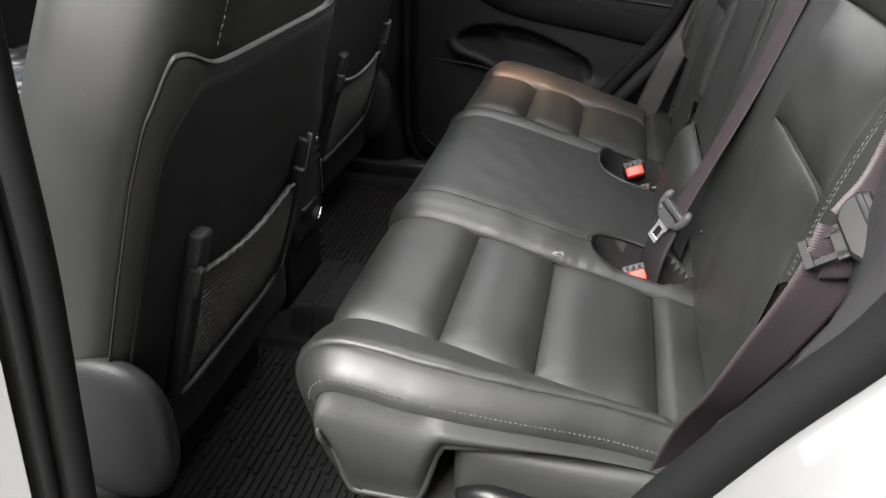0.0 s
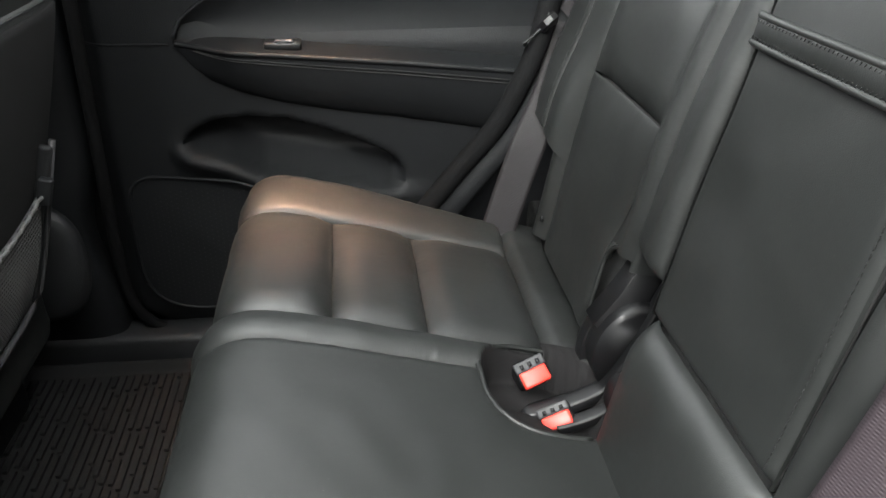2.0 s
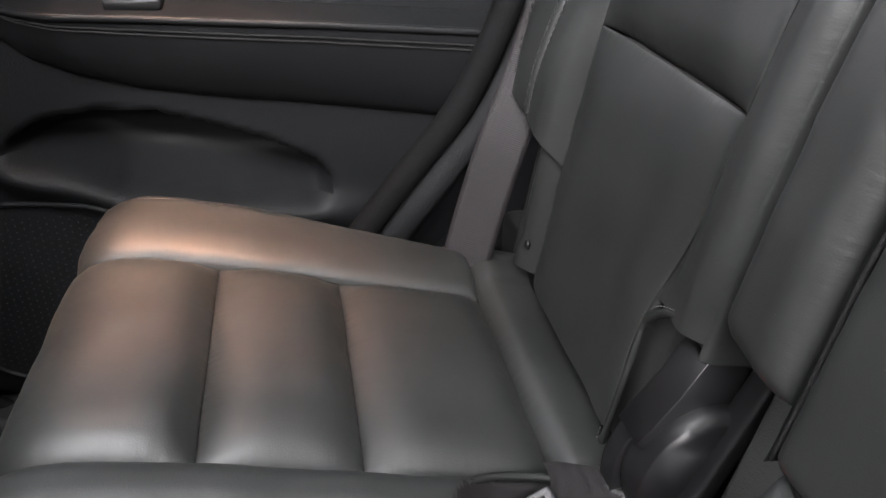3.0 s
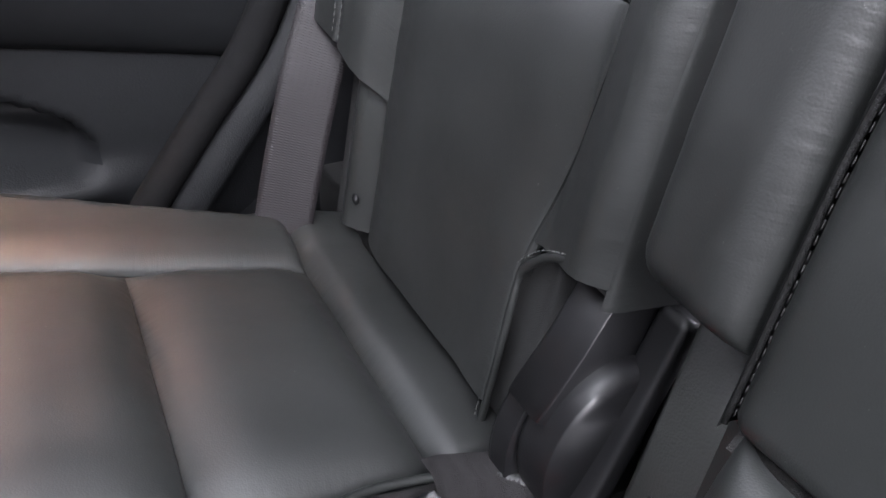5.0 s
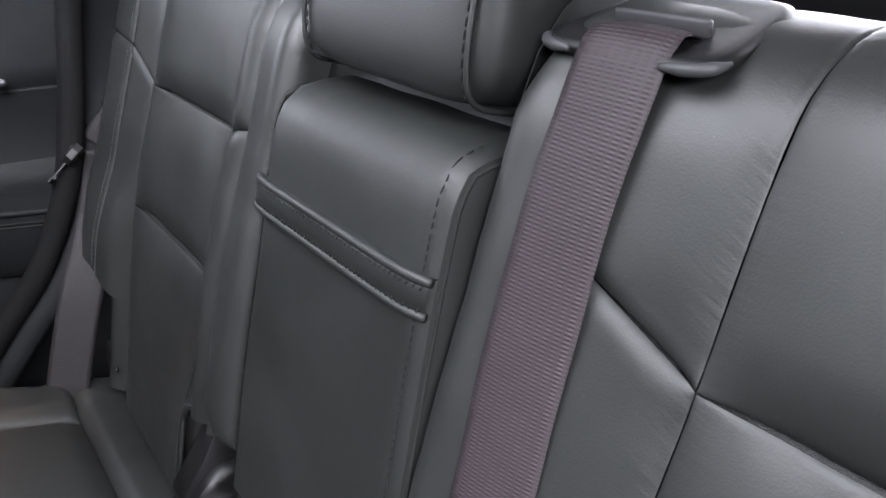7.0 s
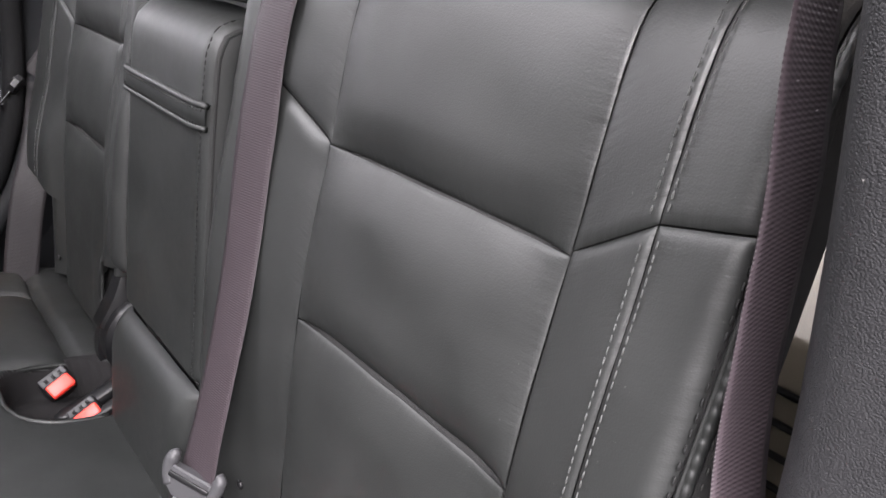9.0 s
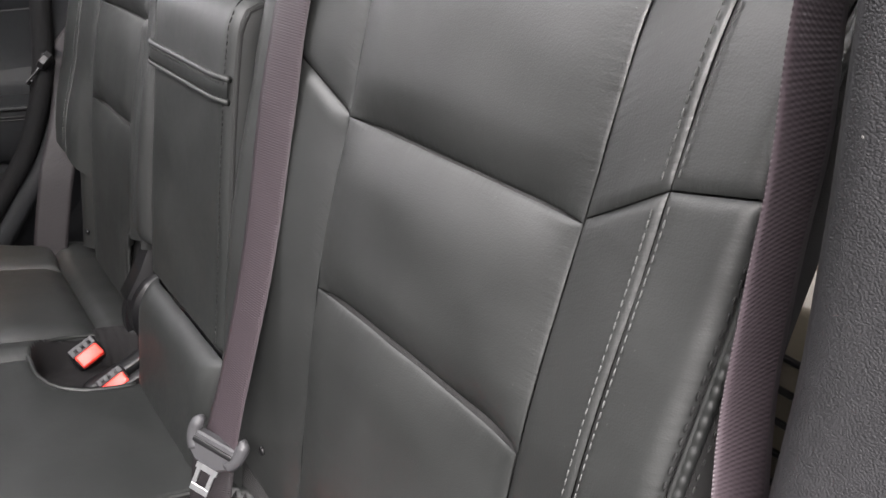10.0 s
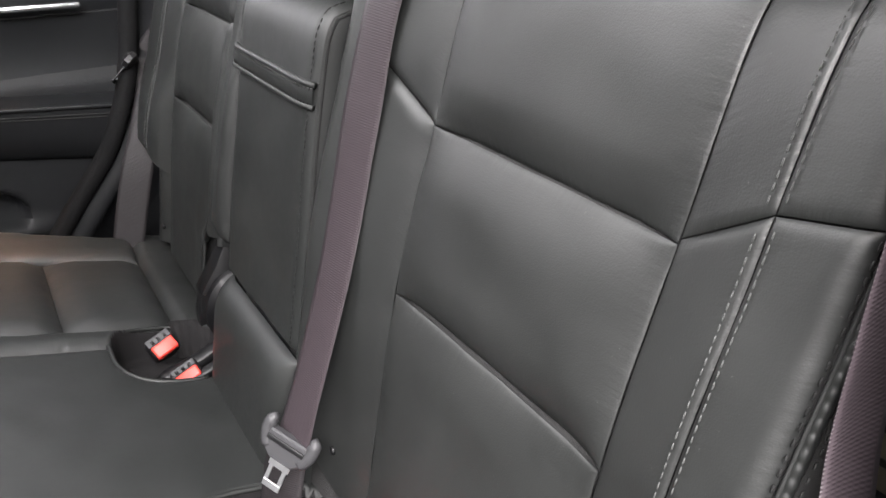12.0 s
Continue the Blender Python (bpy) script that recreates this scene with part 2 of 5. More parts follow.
def pad(surface, u0, u1, v0, v1, puff=0.010, r=0.022, sink=0.006, sewn=(True, True, True, True), step=0.012, crease=0.0006, seed=0.0, depth=None, soft=0.0, groove=0.0):
    """A stuffed, sewn panel over a surface f(u, v, h); edges (u0, u1, v0, v1) that are sewn sink into their seam.
    soft blends from a round to a gently sloping edge, groove is the tight dip at the thread."""
    gap = [0.0005 if groove and sewn[i] else 0.0 for i in range(4)]
    us, vs = steps(u0 + gap[0], u1 - gap[1], step, sewn[:2]), steps(v0 + gap[2], v1 - gap[3], step, sewn[2:])
    rs = r if isinstance(r, tuple) else (r,) * 4
    sinks = sink if isinstance(sink, tuple) else (sink,) * 4

    def f(u, v):
        d = [abs(u - u0), abs(u1 - u), abs(v - v0), abs(v1 - v)]
        w = [0.0] * 4
        for i in range(4):
            if sewn[i]:
                k = 1 - min(d[i] / rs[i], 1.0)
                w[i] = (1 - soft) * (1 - math.sqrt(max(0.0, 1 - k * k))) + soft * k * k
        wv = max(w[2], w[3])
        parts = [(w[0] * (1 - wv), sinks[0]), (w[1] * (1 - wv), sinks[1]), (w[2], sinks[2]), (w[3], sinks[3])]
        total = sum(p[0] for p in parts)
        low = sum(p[0] * p[1] for p in parts) / total if total > 1e-9 else 0.0
        keep = (1 - w[0]) * (1 - w[1]) * (1 - w[2]) * (1 - w[3])
        h = puff - (puff + low) * (1 - keep)
        near = min([dist for use, dist in zip(sewn, d) if use] or [1.0])
        h -= groove * 0.6 * math.exp(-near / 0.0012)
        h += noise.noise(Vector((u * 26 + seed, v * 26, seed))) * crease
        h += noise.noise(Vector((u * 90, v * 90 + seed, 3.0))) * crease * 1.1 * math.exp(-near / 0.014) * min(1.0, near / 0.004)
        if depth:
            h -= depth(u, v)
        return surface(u, v, h)
    bm = bmesh.new()
    for name in ("pull_v", "pull_u"):
        bm.verts.layers.float.new(name)
    bm.verts.layers.float_vector.new("panel")
    flat, pv, pu = bm.verts.layers.float_vector["panel"], bm.verts.layers.float["pull_v"], bm.verts.layers.float["pull_u"]
    bm, rows = grid(f, us, vs, bm)
    for u, row in zip(us, rows):
        for v, vert in zip(vs, row):
            vert[flat] = (u + seed, v, seed)
            side = min([abs(v - e) for e, use in ((v0, sewn[2]), (v1, sewn[3])) if use] or [1.0])
            end = min([abs(u - e) for e, use in ((u0, sewn[0]), (u1, sewn[1])) if use] or [1.0])
            vert[pv], vert[pu] = math.exp(-side / 0.008), math.exp(-end / 0.006)
    return bm


def box(bm, lo, hi, m=None, bevel=0.0, seg=2):
    """A bevelled block between two corners, in the frame m."""
    res = bmesh.ops.create_cube(bm, size=1.0)
    vs = res["verts"]
    for v in vs:
        v.co = Vector([lo[i] + (v.co[i] + 0.5) * (hi[i] - lo[i]) for i in range(3)])
    if bevel:
        es = list({e for v in vs for e in v.link_edges})
        vs = list({v for f in bmesh.ops.bevel(bm, geom=es, offset=bevel, segments=seg, affect="EDGES", profile=0.5)["faces"] for v in f.verts} | {v for v in vs if v.is_valid})
    if m is not None:
        bmesh.ops.transform(bm, matrix=m, verts=vs)
    return vs


def tube(path, r, n=8, bm=None, closed=False):
    """A round cord along points; r may be a function of the index."""
    bm = bm or bmesh.new()
    pts = [Vector(p) for p in path]
    rings = []
    for i, p in enumerate(pts):
        a = pts[i - 1] if i or closed else p
        b = pts[(i + 1) % len(pts)] if i + 1 < len(pts) or closed else p
        t = (b - a).normalized()
        side = t.cross(Vector((0.31, 0.47, 0.83))).normalized()
        up = side.cross(t)
        rad = r(i) if callable(r) else r
        rings.append([bm.verts.new(p + rad * (math.cos(k * 2 * math.pi / n) * side + math.sin(k * 2 * math.pi / n) * up)) for k in range(n)])
    m = len(pts)
    for i in range(m if closed else m - 1):
        for k in range(n):
            bm.faces.new((rings[i][k], rings[i][(k + 1) % n], rings[(i + 1) % m][(k + 1) % n], rings[(i + 1) % m][k]))
    if not closed:
        bm.faces.new(rings[0][::-1])
        bm.faces.new(rings[-1])
    return bm


def stitches(f, s0, s1, pitch=0.0062, length=0.0042, r=0.00062, bm=None):
    """A row of thread stitches along f(s), each a small rounded bead."""
    bm = bm or bmesh.new()
    s = s0
    while s + length < s1:
        j = random.uniform(-0.0004, 0.0004)
        pts = [Vector(f(s + length * k / 3 + j)) for k in range(4)]
        tube(pts, lambda i: r * (0.6 if i in (0, 3) else 1.0), 5, bm)
        s += pitch
    return bm


def ribbon(path, sides, width, thick=0.0014, name="webbing", mat=None, parent=None, label=""):
    """A woven strap through points; sides gives its width's direction at each."""
    bm = bmesh.new()
    uvl = bm.loops.layers.uv.new("UVMap")
    n = 9
    length, at = polyline(path)
    turn = [Vector(q).normalized() for q in sides]

    def sat(k):
        k *= len(turn) - 1
        i = min(int(k), len(turn) - 2)
        return turn[i].lerp(turn[i + 1], k - i)
    count = max(8, int(length / 0.009))
    rows = []
    for i in range(count + 1):
        s = length * i / count
        p, t = at(s), (at(min(s + 0.002, length)) - at(max(s - 0.002, 0))).normalized()
        side = sat(i / count)
        side = (side - side.dot(t) * t).normalized()
        nrm = side.cross(t).normalized()
        ring = []
        for k in range(2 * n):
            top = k < n
            a = (k if top else 2 * n - 1 - k) / (n - 1) - 0.5
            edge = math.sqrt(max(0.0, 1 - (2 * abs(a)) ** 10))
            bow = 0.0012 * (1 - (2 * a) ** 2)
            ring.append((bm.verts.new(p + side * (a * width) + nrm * ((0.5 if top else -0.5) * thick * max(edge, 0.15) + bow)), (a * width, s)))
        rows.append(ring)
    for i in range(count):
        for k in range(2 * n):
            q = (rows[i][k], rows[i][(k + 1) % (2 * n)], rows[i + 1][(k + 1) % (2 * n)], rows[i + 1][k])
            f = bm.faces.new([x[0] for x in q])
            for lp, x in zip(f.loops, q):
                lp[uvl].uv = x[1]
    return part(name, bm, mat, parent, label)

# ---- rear seat: shapes shared by both sides ----
CUSHION_LEN, cushion_at = polyline([(-0.078, 0.268), (-0.104, 0.325), (-0.116, 0.382), (-0.106, 0.420), (-0.072, 0.432), (0.0, 0.419), (0.101, 0.393), (0.231, 0.360), (0.285, 0.346)])
BACK_LEN, back_at = polyline([(0.283, 0.330), (0.292, 0.385), (0.330, 0.610), (0.366, 0.740), (0.393, 0.832), (0.411, 0.861), (0.445, 0.874), (0.505, 0.866), (0.525, 0.83)])


def where(at, length, axis, value):
    """Arc length at which the curve's coordinate last reaches a value."""
    best, s = 0.0, 0.0
    gap = 9.0
    for i in range(401):
        s = length * i / 400
        d = abs(at(s)[axis] - value)
        if d <= gap:
            gap, best = d, s
    return best


def across(table, y):
    """Linear reading of a table of (y, rise)."""
    for (a, ha), (b, hb) in zip(table, table[1:]):
        if y <= b:
            return ha + (hb - ha) * (y - a) / (b - a)
    return table[-1][1]


CUSHION_RISE = [(0.0, 0.012), (0.163, 0.012), (0.226, 0.0), (0.48, 0.0), (0.553, 0.021), (0.586, -0.004)]
BACK_RISE = [(0.0, 0.029), (0.108, 0.029), (0.226, 0.004), (0.462, 0.002), (0.512, 0.013), (0.557, 0.019), (0.567, -0.016), (0.570, -0.07)]


def frame_at(at, length, s):
    a, b = at(max(s - 0.002, 0)), at(min(s + 0.002, length))
    t = (b - a).normalized()
    return at(s), Vector((-t[1], t[0]))


def cushion_surface(side):
    def f(u, v, h):
        p, n = frame_at(cushion_at, CUSHION_LEN, u)
        k = across(CUSHION_RISE, v) + h
        y = v
        if v > 0.48:
            # the bolster stands higher and narrows towards the rear, and rounds off at the front corner
            k += (0.014 * sstep(-0.08, 0.2, p[0]) if side < 0 else -0.012) * sstep(0.48, 0.55, v) - 0.034 * sstep(0.49, 0.584, v) * (1 - sstep(0.09, 0.20, u))
            y = 0.48 + (v - 0.48) * (1 - 0.38 * sstep(-0.02, 0.25, p[0]))
        return Vector((p[0] + n[0] * k, side * y, p[1] + n[1] * k))
    return f


def back_surface(side, rise=BACK_RISE):
    def f(u, v, h):
        p, n = frame_at(back_at, BACK_LEN, u)
        k = across(rise, v) * (1 - (0.95 if v < 0.227 else 0.25) * sstep(0.82, 0.89, p[1] + 0.3 * max(0.0, p[0] - 0.42))) + h
        if side > 0:
            k += 0.015 * sstep(0.66, 0.54, p[1]) * sstep(0.462, 0.49, v)
        y = v + (0.022 * sstep(0.49, 0.56, v) * sstep(0.53, 0.62, p[1]) if side > 0 else 0.0)
        return Vector((p[0] + n[0] * k, side * y, p[1] + n[1] * k))
    return f


U1, U2, U3 = (where(cushion_at, CUSHION_LEN, 0, x) for x in (0.0, 0.101, 0.231))
B0, B1, B2, B3 = (where(back_at, BACK_LEN, 1, z) for z in (0.372, 0.610, 0.740, 0.772))
BTOP = where(back_at, BACK_LEN, 0, 0.512)


def buckle_well(cy, hy, wide=1.0, deep=0.046):
    """Depth of the sewn well round the belt buckles."""
    def f(u, v):
        p = cushion_at(u)
        a = abs((p[0] - 0.206) / 0.066) ** 2.6 + abs((v - cy) / hy) ** 2.6
        return deep * sstep(1.08 * wide, 0.52 * wide, a)
    return f


def lined(ob, seed, well):
    """Gives the sunk faces of a panel the dark cloth that lines the buckle well."""
    me = ob.data
    me.materials.append(WELL_CLOTH)
    flat = me.attributes["panel"].data
    for face in me.polygons:
        u, v = (sum(flat[i].vector[k] for i in face.vertices) / len(face.vertices) for k in (0, 1))
        if well(u - seed, v) > 0.0015:
            face.material_index = 1


def sewn_cushion(thing, side, label, with_centre):
    """Half of the split rear bench: stuffed panels, bolsters, side cover and stitching over a dark core."""
    S = cushion_surface(side)
    near_w, far_w = buckle_well(-0.172, 0.042), buckle_well(0.150, 0.072)
    near_core, far_core = buckle_well(-0.172, 0.042, 1.9, 0.1), buckle_well(0.150, 0.072, 1.9, 0.1)
    F, SEAM = 0.012, 0.48 if side < 0 else 0.463
    # core under the panels
    near_ys = [-0.57, -0.55, -0.52, -0.48, -0.35, -0.24] + [-0.22 + 0.01 * i for i in range(40)]
    far_ys = [0.18 + 0.01 * i for i in range(6)] + [0.25, 0.35, 0.48, 0.52, 0.55, 0.57]
    ys = near_ys if with_centre else far_ys

    def core_at(u, y):
        d = near_core(u, y) + far_core(u, y)
        c = cushion_surface(1)(u, abs(y), -0.013 - d)
        return Vector((c[0], math.copysign(c[1], y), c[2]))
    bm, rows = grid(core_at, [CUSHION_LEN * i / 60 for i in range(61)], ys)
    low = [bm.verts.new((v.co.x * 0.6 + 0.02, v.co.y, 0.235)) for v in rows[0]]
    back = [bm.verts.new((0.27, v.co.y, 0.235)) for v in rows[-1]]
    for j in range(len(ys) - 1):
        bm.faces.new((rows[0][j], rows[0][j + 1], low[j + 1], low[j]))
        bm.faces.new((rows[-1][j], rows[-1][j + 1], back[j + 1], back[j]))
        bm.faces.new((low[j], low[j + 1], back[j + 1], back[j]))
    cushion = part("cushion", bm, CORE, thing, label)
    well = (lambda u, v: near_w(u, -v)) if side < 0 else far_w
    for nm, a, b, sw in (("front_panel", F, U1, (False, True)), ("middle_panel", U1, U2, (True, True)), ("rear_panel", U2, U3, (True, True))):
        part(nm, pad(S, a, b, 0.226, SEAM, 0.011, (0.040, 0.036, 0.030, 0.030), 0.006, (*sw, True, True), 0.011, 0.0013, a * 9, soft=0.6), LEATHER, cushion)
    part("rear_roll", pad(S, U3, CUSHION_LEN - 0.001, 0.226, 0.58, 0.011, 0.018, 0.006, (True, False, True, True), 0.009, 0.0014, 4.0, soft=0.5), LEATHER, cushion)
    part("outer_bolster", pad(S, F, U3, SEAM, 0.553, 0.009, (0.02, 0.014, 0.02, 0.012), (0.006, 0.006, 0.006, 0.0), (False, True, True, True), 0.010, 0.0012, 5.0), LEATHER, cushion)
    part("bolster_flank", pad(S, F, U3 + 0.012, 0.553, 0.586, 0.008, (0.02, 0.014, 0.012, 0.014), (0.0, 0.004, 0.0, 0.003), (False, True, True, True), 0.008, 0.0010, 6.0), LEATHER, cushion)
    def gathers(u, v):
        x = cushion_at(u)[0]
        pull = math.exp(-((x - 0.10) / 0.035) ** 2) * (1 - sstep(0.166, 0.205, v)) if side > 0 else 0.5 * math.exp(-((x - 0.12) / 0.03) ** 2) * (1 - sstep(0.166, 0.2, v))
        return well(u, v) + 0.0007 * pull * (1.0 if well(u, v) < 0.0005 else 0.0) * math.sin(u * 760 + 9 * noise.noise(Vector((u * 30, v * 30, 0))))
    lined(part("inner_bolster", pad(S, F, CUSHION_LEN, 0.166, 0.226, 0.013, 0.024, 0.005, (False, False, True, True), 0.0035, 0.0012, 7.0, depth=gathers, soft=0.3), LEATHER, cushion), 7.0, well)
    if with_centre:
        def C(u, v, h):
            p = cushion_surface(1)(u, abs(v), h)
            return Vector((p[0], v, p[2]))
        lined(part("centre_panel", pad(C, F, CUSHION_LEN, -0.166, 0.172, 0.004, 0.016, (0.003, 0.003, 0.003, 0.012), (False, False, True, True), 0.0065, 0.0012, 8.0,
                                 depth=lambda u, v: near_w(u, v) + far_w(u, v)), LEATHER_FLAT, cushion), 8.0, lambda u, v: near_w(u, v) + far_w(u, v))
        part("stitching", stitches(lambda s: C(s, -0.160, 0.0042), F, where(cushion_at, CUSHION_LEN, 0, 0.14), 0.0058), THREAD, cushion, "grey thread stitching")
        for cy, hy in ((-0.172, 0.042), (0.150, 0.072)):
            lip = []
            for i in range(41):
                a = math.pi * (0.42 + 1.16 * i / 40)
                ca, sa_ = math.cos(a), math.sin(a)
                x, v = 0.206 + 0.068 * math.copysign(abs(ca) ** 0.77, ca), cy + hy * 1.03 * math.copysign(abs(sa_) ** 0.77, sa_)
                lip.append(C(where(cushion_at, CUSHION_LEN, 0, x), v, 0.003 if abs(v) < 0.17 else 0.006))
            part("well_piping", tube(lip, 0.0028, 8), LEATHER_FLAT, cushion)
    if side < 0:
        for k in range(5):
            p = S(U2, 0.226, 0.006) + Vector((random.uniform(-0.008, 0.008), random.uniform(-0.004, 0.004), 0))
            part("frayed_thread", tube([p, p + Vector((random.uniform(-0.003, 0.003), random.uniform(-0.003, 0.003), 0.004)), p + Vector((random.uniform(-0.006, 0.006), random.uniform(-0.005, 0.005), 0.002))], 0.0004, 5), PALE_THREAD, cushion, "frayed white thread")
    # double seam on the bolster
    for v, h in ((0.5495, 0.0035), (0.5565, 0.0035)):
        part("stitching", stitches(lambda s: S(s, v, h), F + 0.02, U3, 0.0062), THREAD, cushion, "grey thread stitching")
    part("stitching", stitches(lambda s: S(s, 0.5825, 0.0035), F + 0.14, U3 + 0.005, 0.0046, 0.0031, 0.0010), THREAD, cushion, "thick grey gathered stitching")

    # vinyl side cover with a cut-out arch over the folding lever
    u_front = 0.142

    def cover(u, w):
        top = S(u, 0.586, -0.002)
        x = top[0]
        bottom = 0.302 + 0.075 * sstep(0.004, 0.030, x) - 0.008 * sstep(0.1, 0.22, x) + 0.07 * (1 - sstep(-0.105, -0.06, x))
        bottom = min(bottom, top[2] - 0.003)
        z = top[2] + (bottom - top[2]) * w
        out = 0.007 * math.sin(math.pi * min(1, w * 1.15)) - 0.010 * w * w + 0.012 * sstep(0.0, 0.3, w)
        return Vector((x + 0.012 * w * (1 - sstep(-0.1, -0.05, x)), side * (abs(top[1]) - 0.004 + out), z))
    us = [u_front + (U3 + 0.03 - u_front) * i / 70 for i in range(71)]
    part("side_cover", grid(cover, us, [i / 14 for i in range(15)])[0], SHIELD, cushion, "smooth grey vinyl side cover")
    part("hem", tube([cover(u, 1.0) for u in us], 0.0035, 8), SHIELD, cushion)
    part("hem", tube([cover(u_front, i / 14) for i in range(15)], 0.003, 8), SHIELD, cushion)
    # lever housing below the arch
    bm = bmesh.new()
    box(bm, (0.035, min(side * 0.50, side * 0.568), 0.24), (0.27, max(side * 0.50, side * 0.568), 0.365), None, 0.018, 4)
    part("lever_housing", bm, SHIELD, cushion)
    lever = [(0.045, side * 0.574, 0.312), (0.075, side * 0.583, 0.325), (0.12, side * 0.582, 0.315), (0.165, side * 0.578, 0.318), (0.205, side * 0.572, 0.305)]
    ln, at = polyline(lever)
    part("fold_lever", tube([at(ln * i / 24) for i in range(25)], lambda i: 0.004 + 0.009 * math.sin(math.pi * (i + 1) / 26) ** 0.6, 10), GLOSS_BLACK, cushion, "black plastic folding lever")


def sewn_back(thing, side, label, inner):
    """One part of the split backrest."""
    rise = BACK_RISE if side < 0 else [(0.17, 0.02), (0.182, 0.022), (0.205, 0.020), (0.245, 0.004)] + BACK_RISE[3:]
    S = back_surface(side, rise)
    a = 0.230 if side < 0 else 0.236
    bl = where(back_at, BACK_LEN, 1, 0.555 if side < 0 else 0.515)
    BM = B3
    lo = inner
    strip_low = B0 if side < 0 else where(back_at, BACK_LEN, 1, 0.484)
    ys = [lo + 0.004 + (0.560 - lo - 0.004) * i / 40 for i in range(41)]

    def core_at(u, v):
        cut = 0.03 * sstep(0.455, 0.47, v) if u < bl else 0.0
        if side > 0 and u < strip_low:
            cut = max(cut, 0.05 * sstep(0.236, 0.224, v))
        return S(u, v, -0.006 - cut)
    bm, rows = grid(core_at, [BACK_LEN * i / 90 for i in range(91)], ys)
    slim = lambda y: 0.10 * sstep(0.46, 0.545, abs(y))
    lows = [bm.verts.new((0.40 - slim(v.co.y), v.co.y, 0.33)) for v in rows[0]]
    tops = [bm.verts.new((0.525 - slim(v.co.y), v.co.y, 0.83)) for v in rows[-1]]
    for j in range(len(ys) - 1):
        bm.faces.new((rows[0][j], rows[0][j + 1], lows[j + 1], lows[j]))
        bm.faces.new((rows[-1][j], rows[-1][j + 1], tops[j + 1], tops[j]))
        bm.faces.new((lows[j], lows[j + 1], tops[j + 1], tops[j]))
    for jj in (0, -1):
        bm.faces.new([r[jj] for r in rows] + [tops[jj], lows[jj]])
    back = part("backrest", bm, CORE, thing, label)
    u_post = where(back_at, BACK_LEN, 1, 0.861)

    def post_gathers(u, v):
        """Folds pulled up round the foot of the head restraint."""
        a = math.exp(-((v - 0.315) / 0.040) ** 2) * math.exp(-((u - u_post - 0.004) / 0.020) ** 2)
        return 0.0085 * a * (0.6 + math.sin((v - 0.6 * u) * 190))

    def corner_fold(u, v):
        """A fold that lies along the sloping seam of the upper strip."""
        return 0.0014 * math.exp(-((u - B2 - 0.012) / 0.006) ** 2) * sstep(0.172, 0.212, v)
    def SL(u, v, h):
        """Lower panel of the narrow backrest: its inner edge is drawn back round the hinge and stands proud there."""
        e = max(0.0, 1 - (v - a) / 0.07) if side > 0 else 0.0
        low = sstep(0.60, 0.455, back_at(u)[1])
        return S(u, v + 0.022 * e * low, h + 0.008 * e * e * sstep(0.52, 0.45, back_at(u)[1]))
    for nm, u0, u1, sw in (("lower_panel", B0, B1, (False, True)), ("middle_panel", B1, B2, (True, True)), ("upper_panel", B2, BTOP, (True, False))):
        part(nm, pad(SL if nm == "lower_panel" else S, u0, u1, a, 0.462, 0.0105, (0.038, 0.050, 0.045, 0.045), (0.004, -0.001, -0.0045, -0.0045), (*sw, True, True), 0.009, 0.0010, u0 * 7 + side,
                     depth=post_gathers if nm == "upper_panel" else None, soft=1.0, groove=0.0018), LEATHER, back)

    def SB(u, v, h):
        return S(u + (-0.030 * (0.511 - v) / 0.049 if v < 0.511 else 0.010 * (v - 0.511) / 0.046), v, h)

    def ST(u, v, h):
        drawn = 0.022 * sstep(0.60, 0.455, back_at(u)[1]) * (v - lo) / (a - lo) if side > 0 else 0.0
        return S(u + (0.05 if side < 0 else 0.025) * (a - v) / 0.11, v + drawn, h + (0.008 * sstep(0.52, 0.45, back_at(u)[1]) * max(0.0, (v - lo) / (a - lo)) ** 2 if side > 0 else 0.0))
    for nm, u0, u1, sw in (("lower_bolster", bl, BM, (False, True)), ("upper_bolster", BM, BTOP, (True, False))):
        part(nm, pad(SB, u0, u1, 0.462, 0.511, 0.0055, (0.008, 0.008, 0.016, 0.005), (-0.003, -0.003, -0.004, -0.0035), (*sw, True, True), 0.009, 0.0008, u0 * 5, soft=1.0, groove=0.0018), LEATHER, back)
        part("bolster_face", pad(SB, u0, u1, 0.511, 0.557, 0.0055, (0.008, 0.008, 0.005, 0.012), (-0.003, -0.003, -0.0035, 0.003), (*sw, True, True), 0.009, 0.0008, u0 * 3, soft=0.8, groove=0.0018), LEATHER, back)
        part("bolster_flank", pad(SB, u0, u1, 0.557, 0.570, 0.003, 0.006, 0.004, (*sw, True, False), 0.006, 0.0008, u0 * 4), LEATHER, back)
        for v, hh in ((0.5065, 0.0062), (0.5155, 0.0062)):
            part("stitching", stitches(lambda s: SB(s, v, hh + 0.0003), u0 + 0.006, u1 - 0.004, 0.0056, 0.0040, 0.0005), THREAD, back, "fine grey stitching")
        part("gathered_welt", tube([SB(u0 + (u1 - u0) * i / 200, 0.5595, 0.001) for i in range(201)], lambda i: 0.0032 * (0.78 + 0.22 * abs(math.sin(i * math.pi * (u1 - u0) / 200 / 0.0072))), 8), LEATHER, back)
